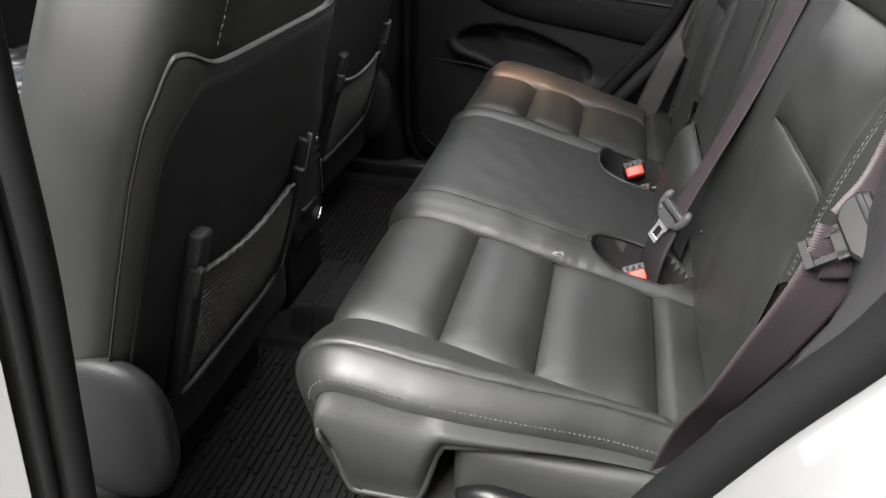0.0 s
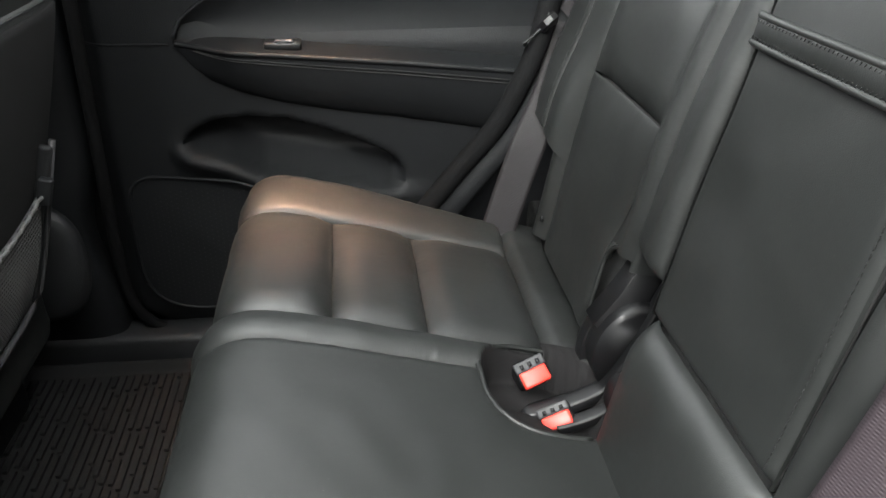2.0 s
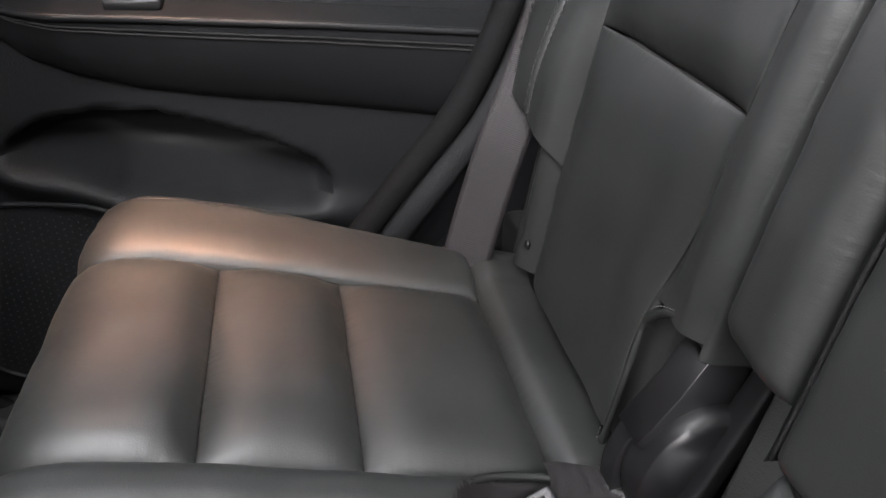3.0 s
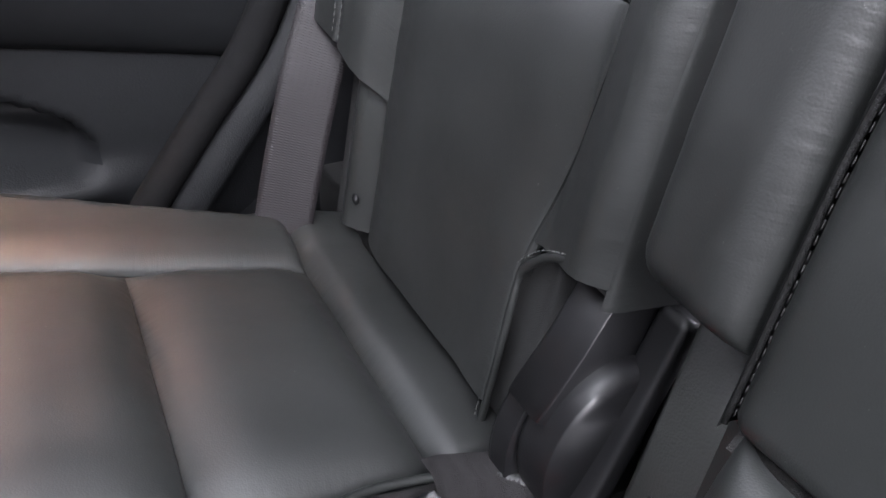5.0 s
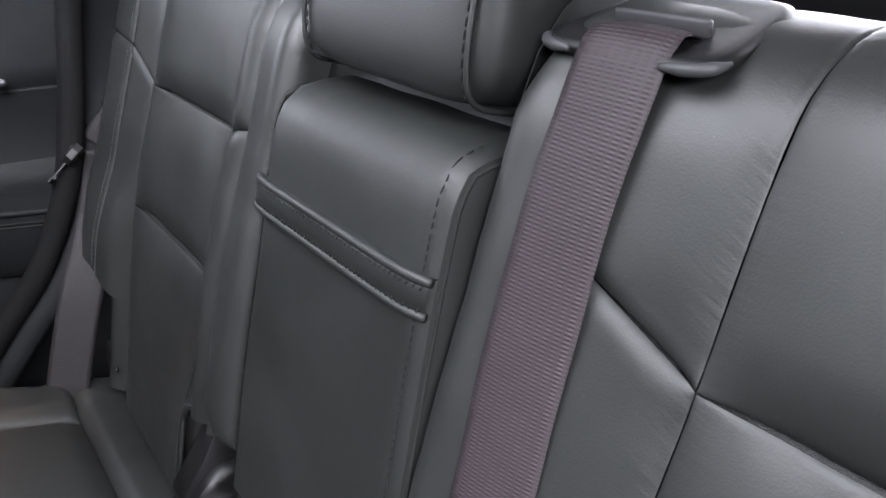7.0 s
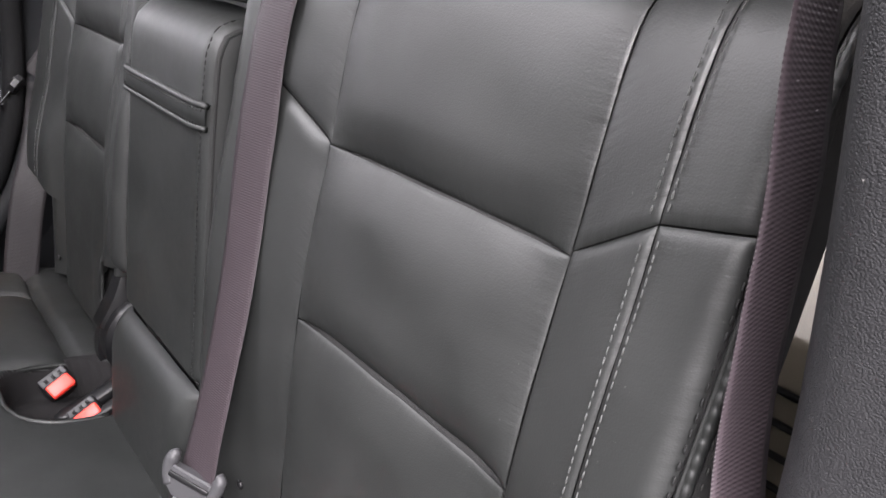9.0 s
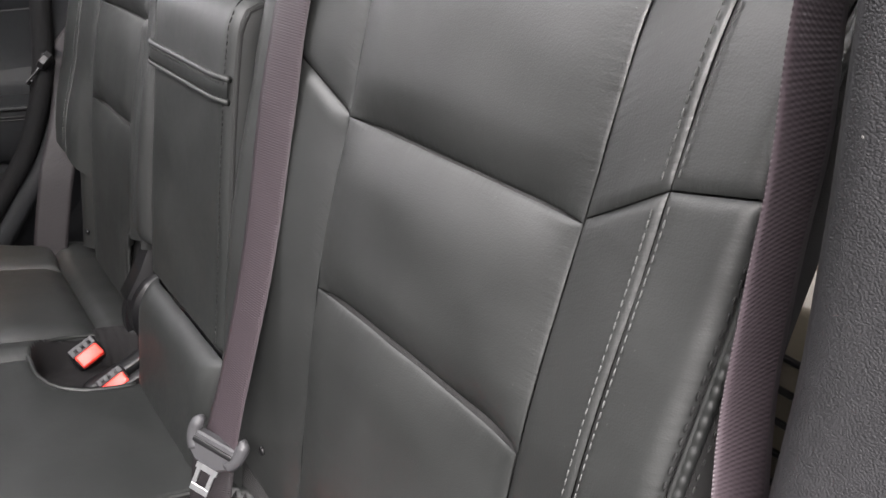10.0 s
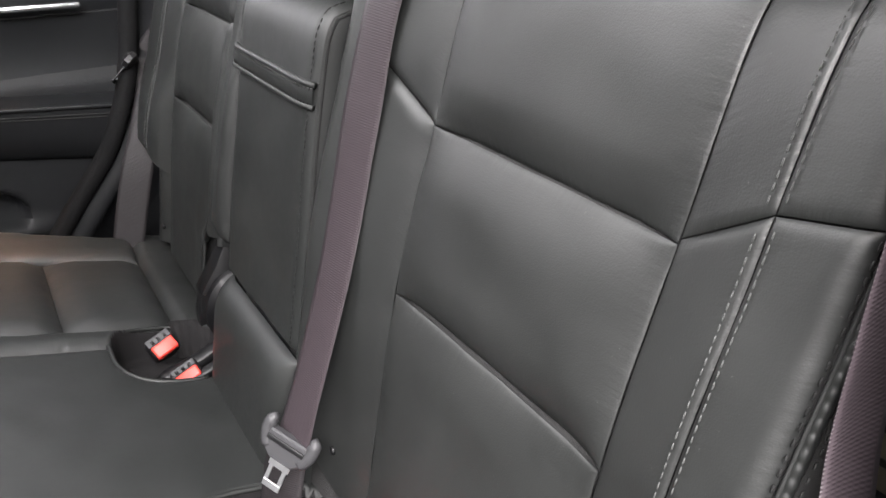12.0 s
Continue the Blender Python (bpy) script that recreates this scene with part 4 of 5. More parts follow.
def outer_belt(side, label, inset=0.0):
    thing = empty("outer_seat_belt", label, "seat belt", "outer seat belts")
    s = side

    def at(x, y, z):
        return (x, s * (y - inset), z)
    if s < 0:
        ribbon([at(0.40, 0.555, 1.05), at(0.362, 0.560, 0.93), at(0.349, 0.566, 0.865), at(0.344, 0.573, 0.815), at(0.342, 0.574, 0.77), at(0.339, 0.577, 0.715), at(0.328, 0.588, 0.675), at(0.310, 0.602, 0.650)],
               [(0.9, 0.42, 0), (0.9, 0.42, 0), (0.92, 0.38, 0), (0.98, 0.16, 0), (0.99, 0.1, 0), (0.98, 0.1, -0.05), (0.94, 0.05, -0.2), (0.9, 0.0, -0.35)], 0.047, 0.0016, "shoulder_webbing", BELT, thing)
        ribbon([at(0.306, 0.604, 0.650), at(0.298, 0.610, 0.615), at(0.278, 0.610, 0.56), at(0.256, 0.604, 0.50), at(0.240, 0.592, 0.455), at(0.23, 0.58, 0.40)],
               [(0.9, 0.0, -0.35), (0.85, 0.2, -0.4), (0.8, 0.3, -0.4), (0.7, 0.45, -0.3), (0.7, 0.5, -0.1), (0.7, 0.5, 0)], 0.046, 0.0016, "lap_webbing", BELT, thing)
    else:
        # far belt takes the shaded copy of the webbing colour
        ribbon([(0.47, 0.560, 1.05), (0.44, 0.565, 0.93), (0.42, 0.570, 0.85), (0.392, 0.575, 0.75), (0.358, 0.580, 0.69), (0.322, 0.583, 0.650)], [(0.95, -0.25, 0)] * 6, 0.046, 0.0016, "shoulder_webbing", BELT_SHADED, thing)
        ribbon([(0.318, 0.582, 0.645), (0.312, 0.572, 0.59), (0.292, 0.552, 0.54), (0.268, 0.535, 0.49), (0.247, 0.524, 0.43), (0.231, 0.515, 0.378), (0.222, 0.508, 0.34)], [(0.95, -0.3, 0)] * 7, 0.048, 0.0016, "lap_webbing", BELT_SHADED, thing)
    if s < 0:
        ribbon([at(0.336, 0.606, 0.636), at(0.312, 0.613, 0.630), at(0.290, 0.613, 0.626)], [(0.3, 0, 1), (0.3, 0, 1), (0.3, 0, 1)], 0.018, 0.003, "fold", BELT, thing, "folded webbing under the tongue")
    tongue(facing(at(0.310, 0.615, 0.657) if s < 0 else (0.292, 0.578, 0.642), (-0.75, -s * 0.1, -0.6), (-0.35, s * 0.45, 0.8)) @ Matrix.Diagonal((0.85, 0.8, 0.9, 1)), thing, GLOSS_BLACK, GLOSS_BLACK if s < 0 else PLASTIC)
    return thing


outer_belt(-1, "mauve-grey outer seat belt with steel tongue hanging beside the bolster")
outer_belt(1, "mauve-grey outer seat belt hanging beside the closed door", 0.035)

# ---- folding hinge between the backrests ----
hinge = empty("backrest_hinge_cover", "satin black plastic hinge covers between the split backrests", "hinge cover")
part("rear_disc", slab(oval(0.311, 0.376, 0.052, 0.066), 0.207, 0.224, 0.005), GLOSS_BLACK, hinge)
part("drum", slab(oval(0.309, 0.394, 0.047, 0.056), 0.176, 0.202, 0.010, 5), GLOSS_BLACK, hinge)
part("upright", slab([(0.262, 0.424), (0.286, 0.458), (0.307, 0.500), (0.345, 0.500), (0.335, 0.42), (0.29, 0.40)], 0.189, 0.2175, 0.0015, 2), GLOSS_BLACK, hinge)
part("side_plate", slab([(0.303, 0.385), (0.326, 0.505), (0.355, 0.505), (0.355, 0.33), (0.295, 0.33)], 0.112, 0.160, 0.003, 2), SHIELD, hinge)
part("spindle", slab(oval(0.290, 0.372, 0.024, 0.030), 0.120, 0.146, 0.006, 4), GLOSS_BLACK, hinge)
bm = bmesh.new()
box(bm, (0.325, 0.12, 0.30), (0.37, 0.19, 0.44), None, 0.01, 2)
part("bracket", bm, GLOSS_BLACK, hinge)

# ---- front seats ----


def front_seat(label, cy, dx, wide=True):
    """A front seat seen from behind: leather back, hard rear shell, net pocket, clips, hinge cover and base."""
    thing = empty("front_seat", label, "car seat", "front seats")
    half = 0.222
    sg = lambda a, p: math.copysign(abs(a) ** p, a)

    def back(ang, z, grow):
        lean = 0.29 * (z - 0.503)
        outer = math.sin(ang) * cy > 0
        w = half * (1 - (0.42 if outer else 0.08) * sstep(0.56, 1.0, z)) + grow + (0.0 if outer else 0.060 * sstep(0.64, 0.50, z))
        d = 0.085 + grow
        cx = -0.257 + dx + lean - 0.085
        return Vector((cx + d * sg(math.cos(ang), 0.5), cy + w * sg(math.sin(ang), 0.42), z))
    angs = [2 * math.pi * i / 96 for i in range(96)]
    bm, rows = grid(lambda z, a: back(a, z, 0.0), [0.30 + 0.75 * i / 50 for i in range(51)], angs, wrap=True)
    bm.faces.new(rows[-1])
    bm.faces.new(rows[0][::-1])
    part("backrest", bm, LEATHER, thing, "black leather backrest")

    def edge_top(a):
        """Upper edge of the hard shell: level behind, rounded off to the side."""
        q = abs(a)
        top = 0.698 + 0.016 * sstep(0.3, 0.8, q)
        return top - 0.05 * sstep(0.85, 1.06, q) ** 2 - 0.30 * sstep(1.04, 1.125, q) ** 2

    def shell(k, a):
        z = 0.302 + (max(edge_top(a), 0.32) - 0.302) * k
        return back(a, z, 0.007 if 0 < k < 1 else 0.0)

    def cloth(k, w):
        z = 0.308 + (0.690 - 0.308) * k
        reach = 0.87 - 0.05 * sstep(0.42, 0.60, z) - 0.34 * sstep(0.60, 0.70, z) ** 2
        return back(w * reach, z, 0.0095 if (0 < k < 1 and abs(w) < 1) else 0.005)
    ks = [0, 0.01] + [0.02 + 0.97 * i / 40 for i in range(41)] + [1.0]
    sa = [-1.125 + 2.25 * i / 150 for i in range(151)]
    hard = part("rear_shell", grid(shell, ks, sa)[0], SHIELD, thing, "grey hard plastic rear shell")
    part("shell_rim", tube([shell(0.995, a) for a in sa], 0.0014, 6), PLASTIC, hard)
    part("cloth_panel", grid(cloth, ks, [-1 + 2 * i / 60 for i in range(61)])[0], FABRIC, hard, "black cloth covered rear face")
    for s in (-1, 1):
        part("stitching", stitches(lambda q: back(s * 0.38, q, 0.001), 0.71, 1.0, 0.007, 0.005, 0.0009), THREAD, thing)
    # net pocket between two clips
    y0, y1 = cy - 0.140, cy + 0.128
    face = lambda y, z, o=0.0: Vector((-0.257 + dx + 0.29 * (z - 0.503) + 0.010 + o, y, z))
    part("pocket_frame", tube([face(y1 + 0.006, 0.535, 0.010), face(y1 + 0.008, 0.44, 0.012), face(y1 + 0.010, 0.37, 0.012), face(y1 + 0.004, 0.335, 0.012), face(y1 - 0.012, 0.318, 0.012), face(y1 - 0.05, 0.314, 0.012), face(y0 + 0.02, 0.312, 0.012), face(y0 + 0.004, 0.314, 0.010)], 0.0042, 8), GREY_PLASTIC, thing)
    bm = bmesh.new()
    n = 46
    for i in range(n + 1):
        y = y0 + 0.01 + (y1 - y0 - 0.01) * i / n
        sag = 0.02 * math.sin(math.pi * i / n)
        tube([face(y, 0.316 + (0.160 - sag) * k / 6, 0.005 + 0.006 * math.sin(math.pi * k / 6)) for k in range(7)], 0.0009, 4, bm)
    for k in range(26):
        pts = []
        for i in range(0, n + 1, 2):
            sag = 0.02 * math.sin(math.pi * i / n)
            pts.append(face(y0 + 0.01 + (y1 - y0 - 0.01) * i / n, 0.316 + (0.160 - sag) * k / 25, 0.005 + 0.006 * math.sin(math.pi * k / 25)))
        tube(pts, 0.0009, 4, bm)
    part("net", bm, NET, thing, "black knitted pocket net")
    part("elastic", tube([face(y0 + 0.01 + (y1 - y0 - 0.01) * i / 40, 0.477 - 0.02 * math.sin(math.pi * i / 40), 0.010 + 0.0015 * math.sin(i * 1.9)) for i in range(41)], 0.0026, 6), ELASTIC, thing, "grey elastic edge")
    for y in (y0, y1):
        bm = bmesh.new()
        box(bm, (-0.004, -0.013 if y == y0 else -0.006, -0.188), (0.013, 0.013 if y == y0 else 0.006, 0.030), Matrix.Translation(face(y, 0.503)) @ pose(0, 0, 0, 0, 16, 0), 0.005, 3)
        part("clip_rail", bm, PLASTIC, thing, "black plastic clip rail")
        bm = bmesh.new()
        box(bm, (0.004, -0.006, -0.03), (0.020, 0.006, 0.004), Matrix.Translation(face(y - 0.012, 0.494)) @ pose(0, 0, 0, 0, 16, 0), 0.003, 3)
        part("clip", bm, PLASTIC, thing, "dark plastic clip")
    # hinge covers and seat base
    s = -1 if cy < 0 else 1
    rounded_cushion("hinge_cover", pose(-0.318 + dx, cy + s * (half - 0.004), 0.326, 0, 0, 0), 0.069, 0.024, 0.090, 24, PLASTIC, thing, "rounded black plastic hinge cover", power=2.5, crease=0)
    bm = bmesh.new()
    box(bm, (-0.86 + dx, cy - 0.23, 0.20), (-0.31 + dx, cy + 0.23, 0.38), None, 0.04, 4)
    part("base", bm, LEATHER, thing)
    bm = bmesh.new()
    box(bm, (-0.80 + dx, cy - 0.19, 0.105), (-0.36 + dx, cy + 0.19, 0.21), None, 0.01, 2)
    part("frame", bm, GLOSS_BLACK, thing)
    rounded_cushion("head_restraint", pose(-0.19 + dx, cy, 1.17, 0, 14, 0), 0.055, 0.135, 0.09, 16, LEATHER, thing, power=3.5)
    for s in (-1, 1):
        part("post", tube([(-0.20 + dx, cy + s * 0.06, 1.02), (-0.185 + dx, cy + s * 0.06, 1.12)], 0.006, 8), STEEL, thing)
    return thing


front_seat("black leather front seat with net pocket on its rear shell", -0.368, 0.0)
front_seat("black leather front seat beside the closed door, further forward", 0.325, -0.092)

# centre console behind the front seats
console = empty("centre_console", "black centre console with chrome vent trim between the front seats", "console")
bm = bmesh.new()
box(bm, (-1.15, -0.085, 0.10), (-0.345, 0.085, 0.52), None, 0.02, 3)
part("body", bm, GLOSS_BLACK, console)
bm = bmesh.new()
box(bm, (-0.348, -0.066, 0.26), (-0.336, 0.066, 0.44), None, 0.005, 2)
part("vent_panel", bm, PLASTIC, console)
for z in (0.385, 0.40, 0.415):
    bm = bmesh.new()
    box(bm, (-0.338, -0.055, z), (-0.330, 0.055, z + 0.004), None, 0.001, 1)
    part("vent_slat", bm, GLOSS_BLACK, console)
for a0, a1 in ((-1.3, -0.75), (-0.25, 0.1), (0.55, 0.95), (2.2, 2.7)):
    arc = [(-0.333, 0.060 * math.copysign(abs(math.cos(a)) ** 0.5, math.cos(a)), 0.350 + 0.078 * math.copysign(abs(math.sin(a)) ** 0.5, math.sin(a))) for a in (a0 + (a1 - a0) * i / 14 for i in range(15))]
    part("chrome_accent", tube(arc, 0.0026, 6), CHROME, console, "thin chrome accent")
bm = bmesh.new()
box(bm, (-0.34, -0.03, 0.300), (-0.330, 0.03, 0.318), None, 0.002, 2)
part("socket_cover", bm, GLOSS_BLACK, console)

dash = empty("front_console_trim", "bright silver trim of the gear console far ahead", "console trim")
bm = bmesh.new()
box(bm, (-0.86, -0.17, 0.518), (-0.60, 0.07, 0.54), None, 0.008, 3)
part("silver_plate", bm, CHROME, dash)
for x in (-0.79, -0.68):
    bm = bmesh.new()
    bmesh.ops.create_cone(bm, cap_ends=True, segments=24, radius1=0.035, radius2=0.032, depth=0.02, matrix=Matrix.Translation((x, -0.06, 0.540)))
    part("cup_holder", bm, GLOSS_BLACK, dash)

# ---- floor, mats, tunnel ----
def tagstruct(ob, label, category):
    return tagged(ob, label, category, "", "structure")


def floor_height(x, y):
    return 0.100 + 0.055 * (1 - sstep(0.075, 0.115, abs(y))) + 0.03 * sstep(0.58, 0.63, abs(y))


bm, _ = grid(lambda x, y: Vector((x, y, floor_height(x, y) + 0.0015 * noise.noise(Vector((x * 9, y * 9, 0))))), [-1.6 + 0.05 * i for i in range(41)], [-0.64 + 0.01 * i for i in range(129)])
tagstruct(part("floor", bm, CARPET), "black carpeted car floor with centre tunnel", "floor")


def floor_mat(label, ya, yb):
    thing = empty("floor_mat", label, "floor mat", "rear floor mats")
    xa, xb = -0.52, -0.045

    def sheet(x, y):
        edge = min(x - xa, xb - x, y - ya, yb - y)
        return Vector((x, y, 0.106 + 0.016 * (1 - sstep(0.0, 0.016, edge)) + 0.0008 * noise.noise(Vector((x * 20, y * 20, 1)))))
    part("tray", grid(sheet, steps(xa, xb, 0.02), steps(ya, yb, 0.02))[0], MAT_RUBBER, thing)
    rng = random.Random(5 + int(ya * 10))
    x = xa + 0.03
    bm = bmesh.new()
    while x < xb - 0.03:
        y = ya + 0.025
        while y < yb - 0.03:
            ln = rng.uniform(0.035, 0.12)
            e = min(y + ln, yb - 0.022)
            box(bm, (x, y, 0.105), (x + 0.006, e, 0.1105 + rng.uniform(0, 0.001)))
            y = e + rng.uniform(0.004, 0.012)
        x += 0.0118
    tagged(part("rib", bm, MAT_RUBBER, thing, "raised rubber ribs", smooth=False), kind="stuff")
    return thing


floor_mat("black ribbed rubber floor mat behind the front seat, dusty", -0.60, -0.125)
floor_mat("black ribbed rubber floor mat beside the closed door, dusty", 0.125, 0.59)
tunnel = empty("tunnel_mat", "smooth black rubber mat over the centre tunnel", "floor mat")
part("cover", grid(lambda x, y: Vector((x, y, floor_height(x, y) + 0.010)), [-0.34 + 0.01 * i for i in range(32)], [-0.122 + 0.244 * i / 40 for i in range(41)])[0], MAT_RUBBER, tunnel)
for x in (-0.30, -0.24):
    part("ridge", tube([(x, -0.11 + 0.22 * i / 30, floor_height(x, -0.11 + 0.22 * i / 30) + 0.011) for i in range(31)], 0.004, 6), MAT_RUBBER, tunnel)

# seat base below the cushions
bm = bmesh.new()
box(bm, (-0.02, -0.57, 0.095), (0.30, 0.57, 0.30), None, 0.02, 2)
tagstruct(part("seat_riser", bm, CARPET), "black carpeted riser under the rear seat", "riser")

# ---- far door with armrest, pocket, grille and window ----
ARM_TOP = [(-0.205, 0.606), (-0.06, 0.600), (0.10, 0.590), (0.262, 0.578), (0.40, 0.57)]
ARM_LOW = [(-0.205, 0.606), (-0.185, 0.578), (-0.163, 0.558), (-0.12, 0.539), (-0.067, 0.525), (0.01, 0.512), (0.092, 0.502), (0.226, 0.481), (0.40, 0.455)]


def line_z(pts, x):
    for (ax, az), (bx, bz) in zip(pts, pts[1:]):
        if x <= bx:
            return az + (bz - az) * (x - ax) / (bx - ax)
    return pts[-1][1]


POCKET_TOP = [(-0.225, 0.455), (-0.20, 0.482), (-0.17, 0.498), (-0.12, 0.505), (-0.069, 0.502), (-0.01, 0.484), (0.043, 0.464), (0.085, 0.443), (0.108, 0.418)]
POCKET_LOW = [(-0.225, 0.455), (-0.19, 0.442), (-0.15, 0.432), (-0.10, 0.408), (0.0, 0.39), (0.108, 0.38)]


def door_y(x, z):
    """Depth of the door's inner skin: soft armrest swell, sunk map pocket, ledge."""
    y = 0.634
    # concave band above the armrest
    y += 0.012 * sstep(0.60, 0.64, z) * (1 - sstep(0.70, 0.74, z)) * sstep(-0.24, -0.14, x)
    if -0.225 < x < 0.108:
        top, low = line_z(POCKET_TOP, x), line_z(POCKET_LOW, x)
        y += 0.060 * sstep(0.0, 0.012, top - z) * sstep(-0.004, 0.055, z - low) * sstep(0.0, 0.02, x + 0.225) * sstep(0.0, 0.02, 0.108 - x)
    # swollen lip under the pocket
    if -0.24 < x < 0.2:
        y -= 0.020 * math.exp(-((z - (line_z(POCKET_LOW, x) - 0.004)) / 0.018) ** 2) * sstep(-0.24, -0.2, x) * (1 - sstep(0.06, 0.18, x))
    # roll towards the sill and the front edge
    y += 0.03 * sstep(0.20, 0.12, z)
    y += 0.02 * sstep(-0.30, -0.335, x)
    return y + 0.0006 * noise.noise(Vector((x * 14, z * 14, 2)))


door = tagstruct(new("door_1"), "closed rear door, charcoal trim with padded armrest and map pocket", "door")
def in_pocket(x, z):
    return -0.222 < x < 0.105 and line_z(POCKET_LOW, x) + 0.016 < z < line_z(POCKET_TOP, x) - 0.004


door_us, door_vs = [-0.335 + 0.0065 * i for i in range(104)], [0.125 + 0.0065 * i for i in range(118)]
for lining in (False, True):
    bm, rows = grid(lambda x, z: Vector((x + 0.05 * sstep(0.20, 0.13, z) * sstep(-0.2, -0.32, x), door_y(x, z), z)), door_us, door_vs)
    gone = [f for f in bm.faces if in_pocket(f.calc_center_median().x, f.calc_center_median().z) != lining]
    bmesh.ops.delete(bm, geom=gone, context="FACES")
    if lining:
        part("map_pocket", bm, DOOR_PAD, door, "deep black map pocket")
    else:
        part("trim_panel", bm, DOOR_PLASTIC, door, "charcoal plastic door trim")


def arm_pad(x, w, top=ARM_TOP, low=ARM_LOW):
    a, b = line_z(top, x), line_z(low, x)
    z = a + (b - a) * w
    fat = sstep(-0.205, -0.12, x)
    out = 0.034 * fat * (math.sin(math.pi * min(1.0, 0.5 + w * 0.5)) ** 0.7) if w > 0.02 else 0.034 * fat
    return Vector((x, door_y(x, z) - 0.003 - out, z))


xs = [-0.204 + 0.6 * (i / 70) ** 1.3 for i in range(71)]
arm = part("armrest", grid(arm_pad, xs, [i / 24 for i in range(25)])[0], DOOR_PAD, door, "padded black door armrest")
part("ledge", grid(lambda x, w: Vector((x, arm_pad(x, 0.0)[1] + (door_y(x, 0.61) + 0.02 - arm_pad(x, 0.0)[1]) * w, line_z(ARM_TOP, x) + 0.012 * math.sin(math.pi * 0.5 * w))), xs, [i / 8 for i in range(9)])[0], DOOR_PAD, arm)
for dz in (0.16, 0.21):
    part("stitching", tube([arm_pad(x, dz) + Vector((0, -0.0008, 0)) for x in xs[6:]], 0.0011, 5), DARK_THREAD, arm)
part("edge_roll", tube([arm_pad(x, 0.03) for x in xs], 0.004, 8), DOOR_PAD, arm)
switch = part("window_switch", (lambda b: (box(b, (-0.085, 0.606, 0.602), (-0.035, 0.634, 0.613), pose(0, 0, 0), 0.003, 2), b)[1])(bmesh.new()), GLOSS_BLACK, arm)
bm = bmesh.new()
box(bm, (-0.07, 0.606, 0.611), (-0.045, 0.618, 0.6165), None, 0.002, 2)
part("switch_key", bm, GREY_PLASTIC, arm, "grey window switch key")
# upper insert with the door pull
INS = [(-0.205, 0.608), (-0.195, 0.632), (-0.165, 0.655), (-0.11, 0.678), (-0.03, 0.694), (0.1, 0.706), (0.40, 0.711)]
part("upper_insert", grid(lambda x, w: Vector((x, door_y(x, 0.62) - 0.006 + 0.010 * math.sin(math.pi * w), line_z(ARM_TOP, x) + 0.003 + (line_z(INS, x) - line_z(ARM_TOP, x)) * w)), xs, [i / 12 for i in range(13)])[0], DOOR_PAD, door, "dark padded upper insert")
part("insert_edge", tube([(x, door_y(x, line_z(INS, x)) - 0.006, line_z(INS, x) + 0.004) for x in xs], 0.003, 8), DOOR_PLASTIC, door)
bm = bmesh.new()
box(bm, (0.115, 0.608, 0.724), (0.242, 0.624, 0.733), None, 0.004, 3)
part("door_pull", bm, CHROME, door, "chrome inner door handle")
part("trim_line", tube([(-0.335 + 0.0065 * i, door_y(-0.335 + 0.0065 * i, 0.604) - 0.0006, 0.604) for i in range(20)], 0.0016, 6), DOOR_PLASTIC, door)
# speaker grille
def grille(a, k):
    ca, sa_ = math.cos(a), math.sin(a)
    x = -0.185 + 0.112 * k * math.copysign(abs(ca) ** 0.45, ca)
    z = 0.300 + 0.110 * k * math.copysign(abs(sa_) ** 0.45, sa_) - 0.02 * k * ca
    return Vector((x, door_y(x, z) - 0.004 - 0.004 * (1 - k), z))


ring = [2 * math.pi * i / 64 for i in range(64)]
bm, rows = grid(lambda k, a: grille(a, k), [0.02, 0.3, 0.6, 0.85, 0.97, 1.0], ring, wrap=True)
spk = part("speaker_grille", bm, DOOR_PLASTIC, door, "charcoal perforated speaker grille")
part("grille_rim", tube([grille(a, 1.01) for a in ring], 0.003, 6, closed=True), DOOR_PLASTIC, spk)
bm = bmesh.new()
for i in range(-13, 14):
    for j in range(-13, 14):
        x, z = -0.185 + i * 0.0075, 0.300 + (j + 0.5 * (i % 2)) * 0.0075
        if abs((x + 0.185) / 0.1) ** 4 + abs((z - 0.30) / 0.098) ** 4 < 1:
            bmesh.ops.create_circle(bm, cap_ends=True, segments=6, radius=0.0010, matrix=Matrix.Translation((x, door_y(x, z) - 0.0095, z)) @ pose(0, 0, 0, 90, 0, 0))
tagged(part("perforation", bm, CORE, spk), kind="stuff")
# seals round the door opening
edge = [(-0.327, 0.628, 0.95), (-0.325, 0.628, 0.70), (-0.328, 0.628, 0.45), (-0.328, 0.630, 0.26), (-0.315, 0.632, 0.19), (-0.28, 0.636, 0.150), (-0.22, 0.640, 0.128), (-0.10, 0.64, 0.118), (0.06, 0.64, 0.118)]
ln, at = polyline(edge)
part("door_seal", tube([at(ln * i / 60) for i in range(61)], 0.009, 8), RUBBER, door)
rear = [(0.075, 0.604, 0.28), (0.138, 0.588, 0.378), (0.188, 0.585, 0.445), (0.230, 0.584, 0.498), (0.258, 0.583, 0.552), (0.283, 0.584, 0.618), (0.300, 0.588, 0.70), (0.313, 0.588, 0.80), (0.328, 0.578, 0.95)]
ln2, at2 = polyline(rear)
part("door_seal", tube([at2(ln2 * i / 40) for i in range(41)], 0.015, 10), RUBBER, door)
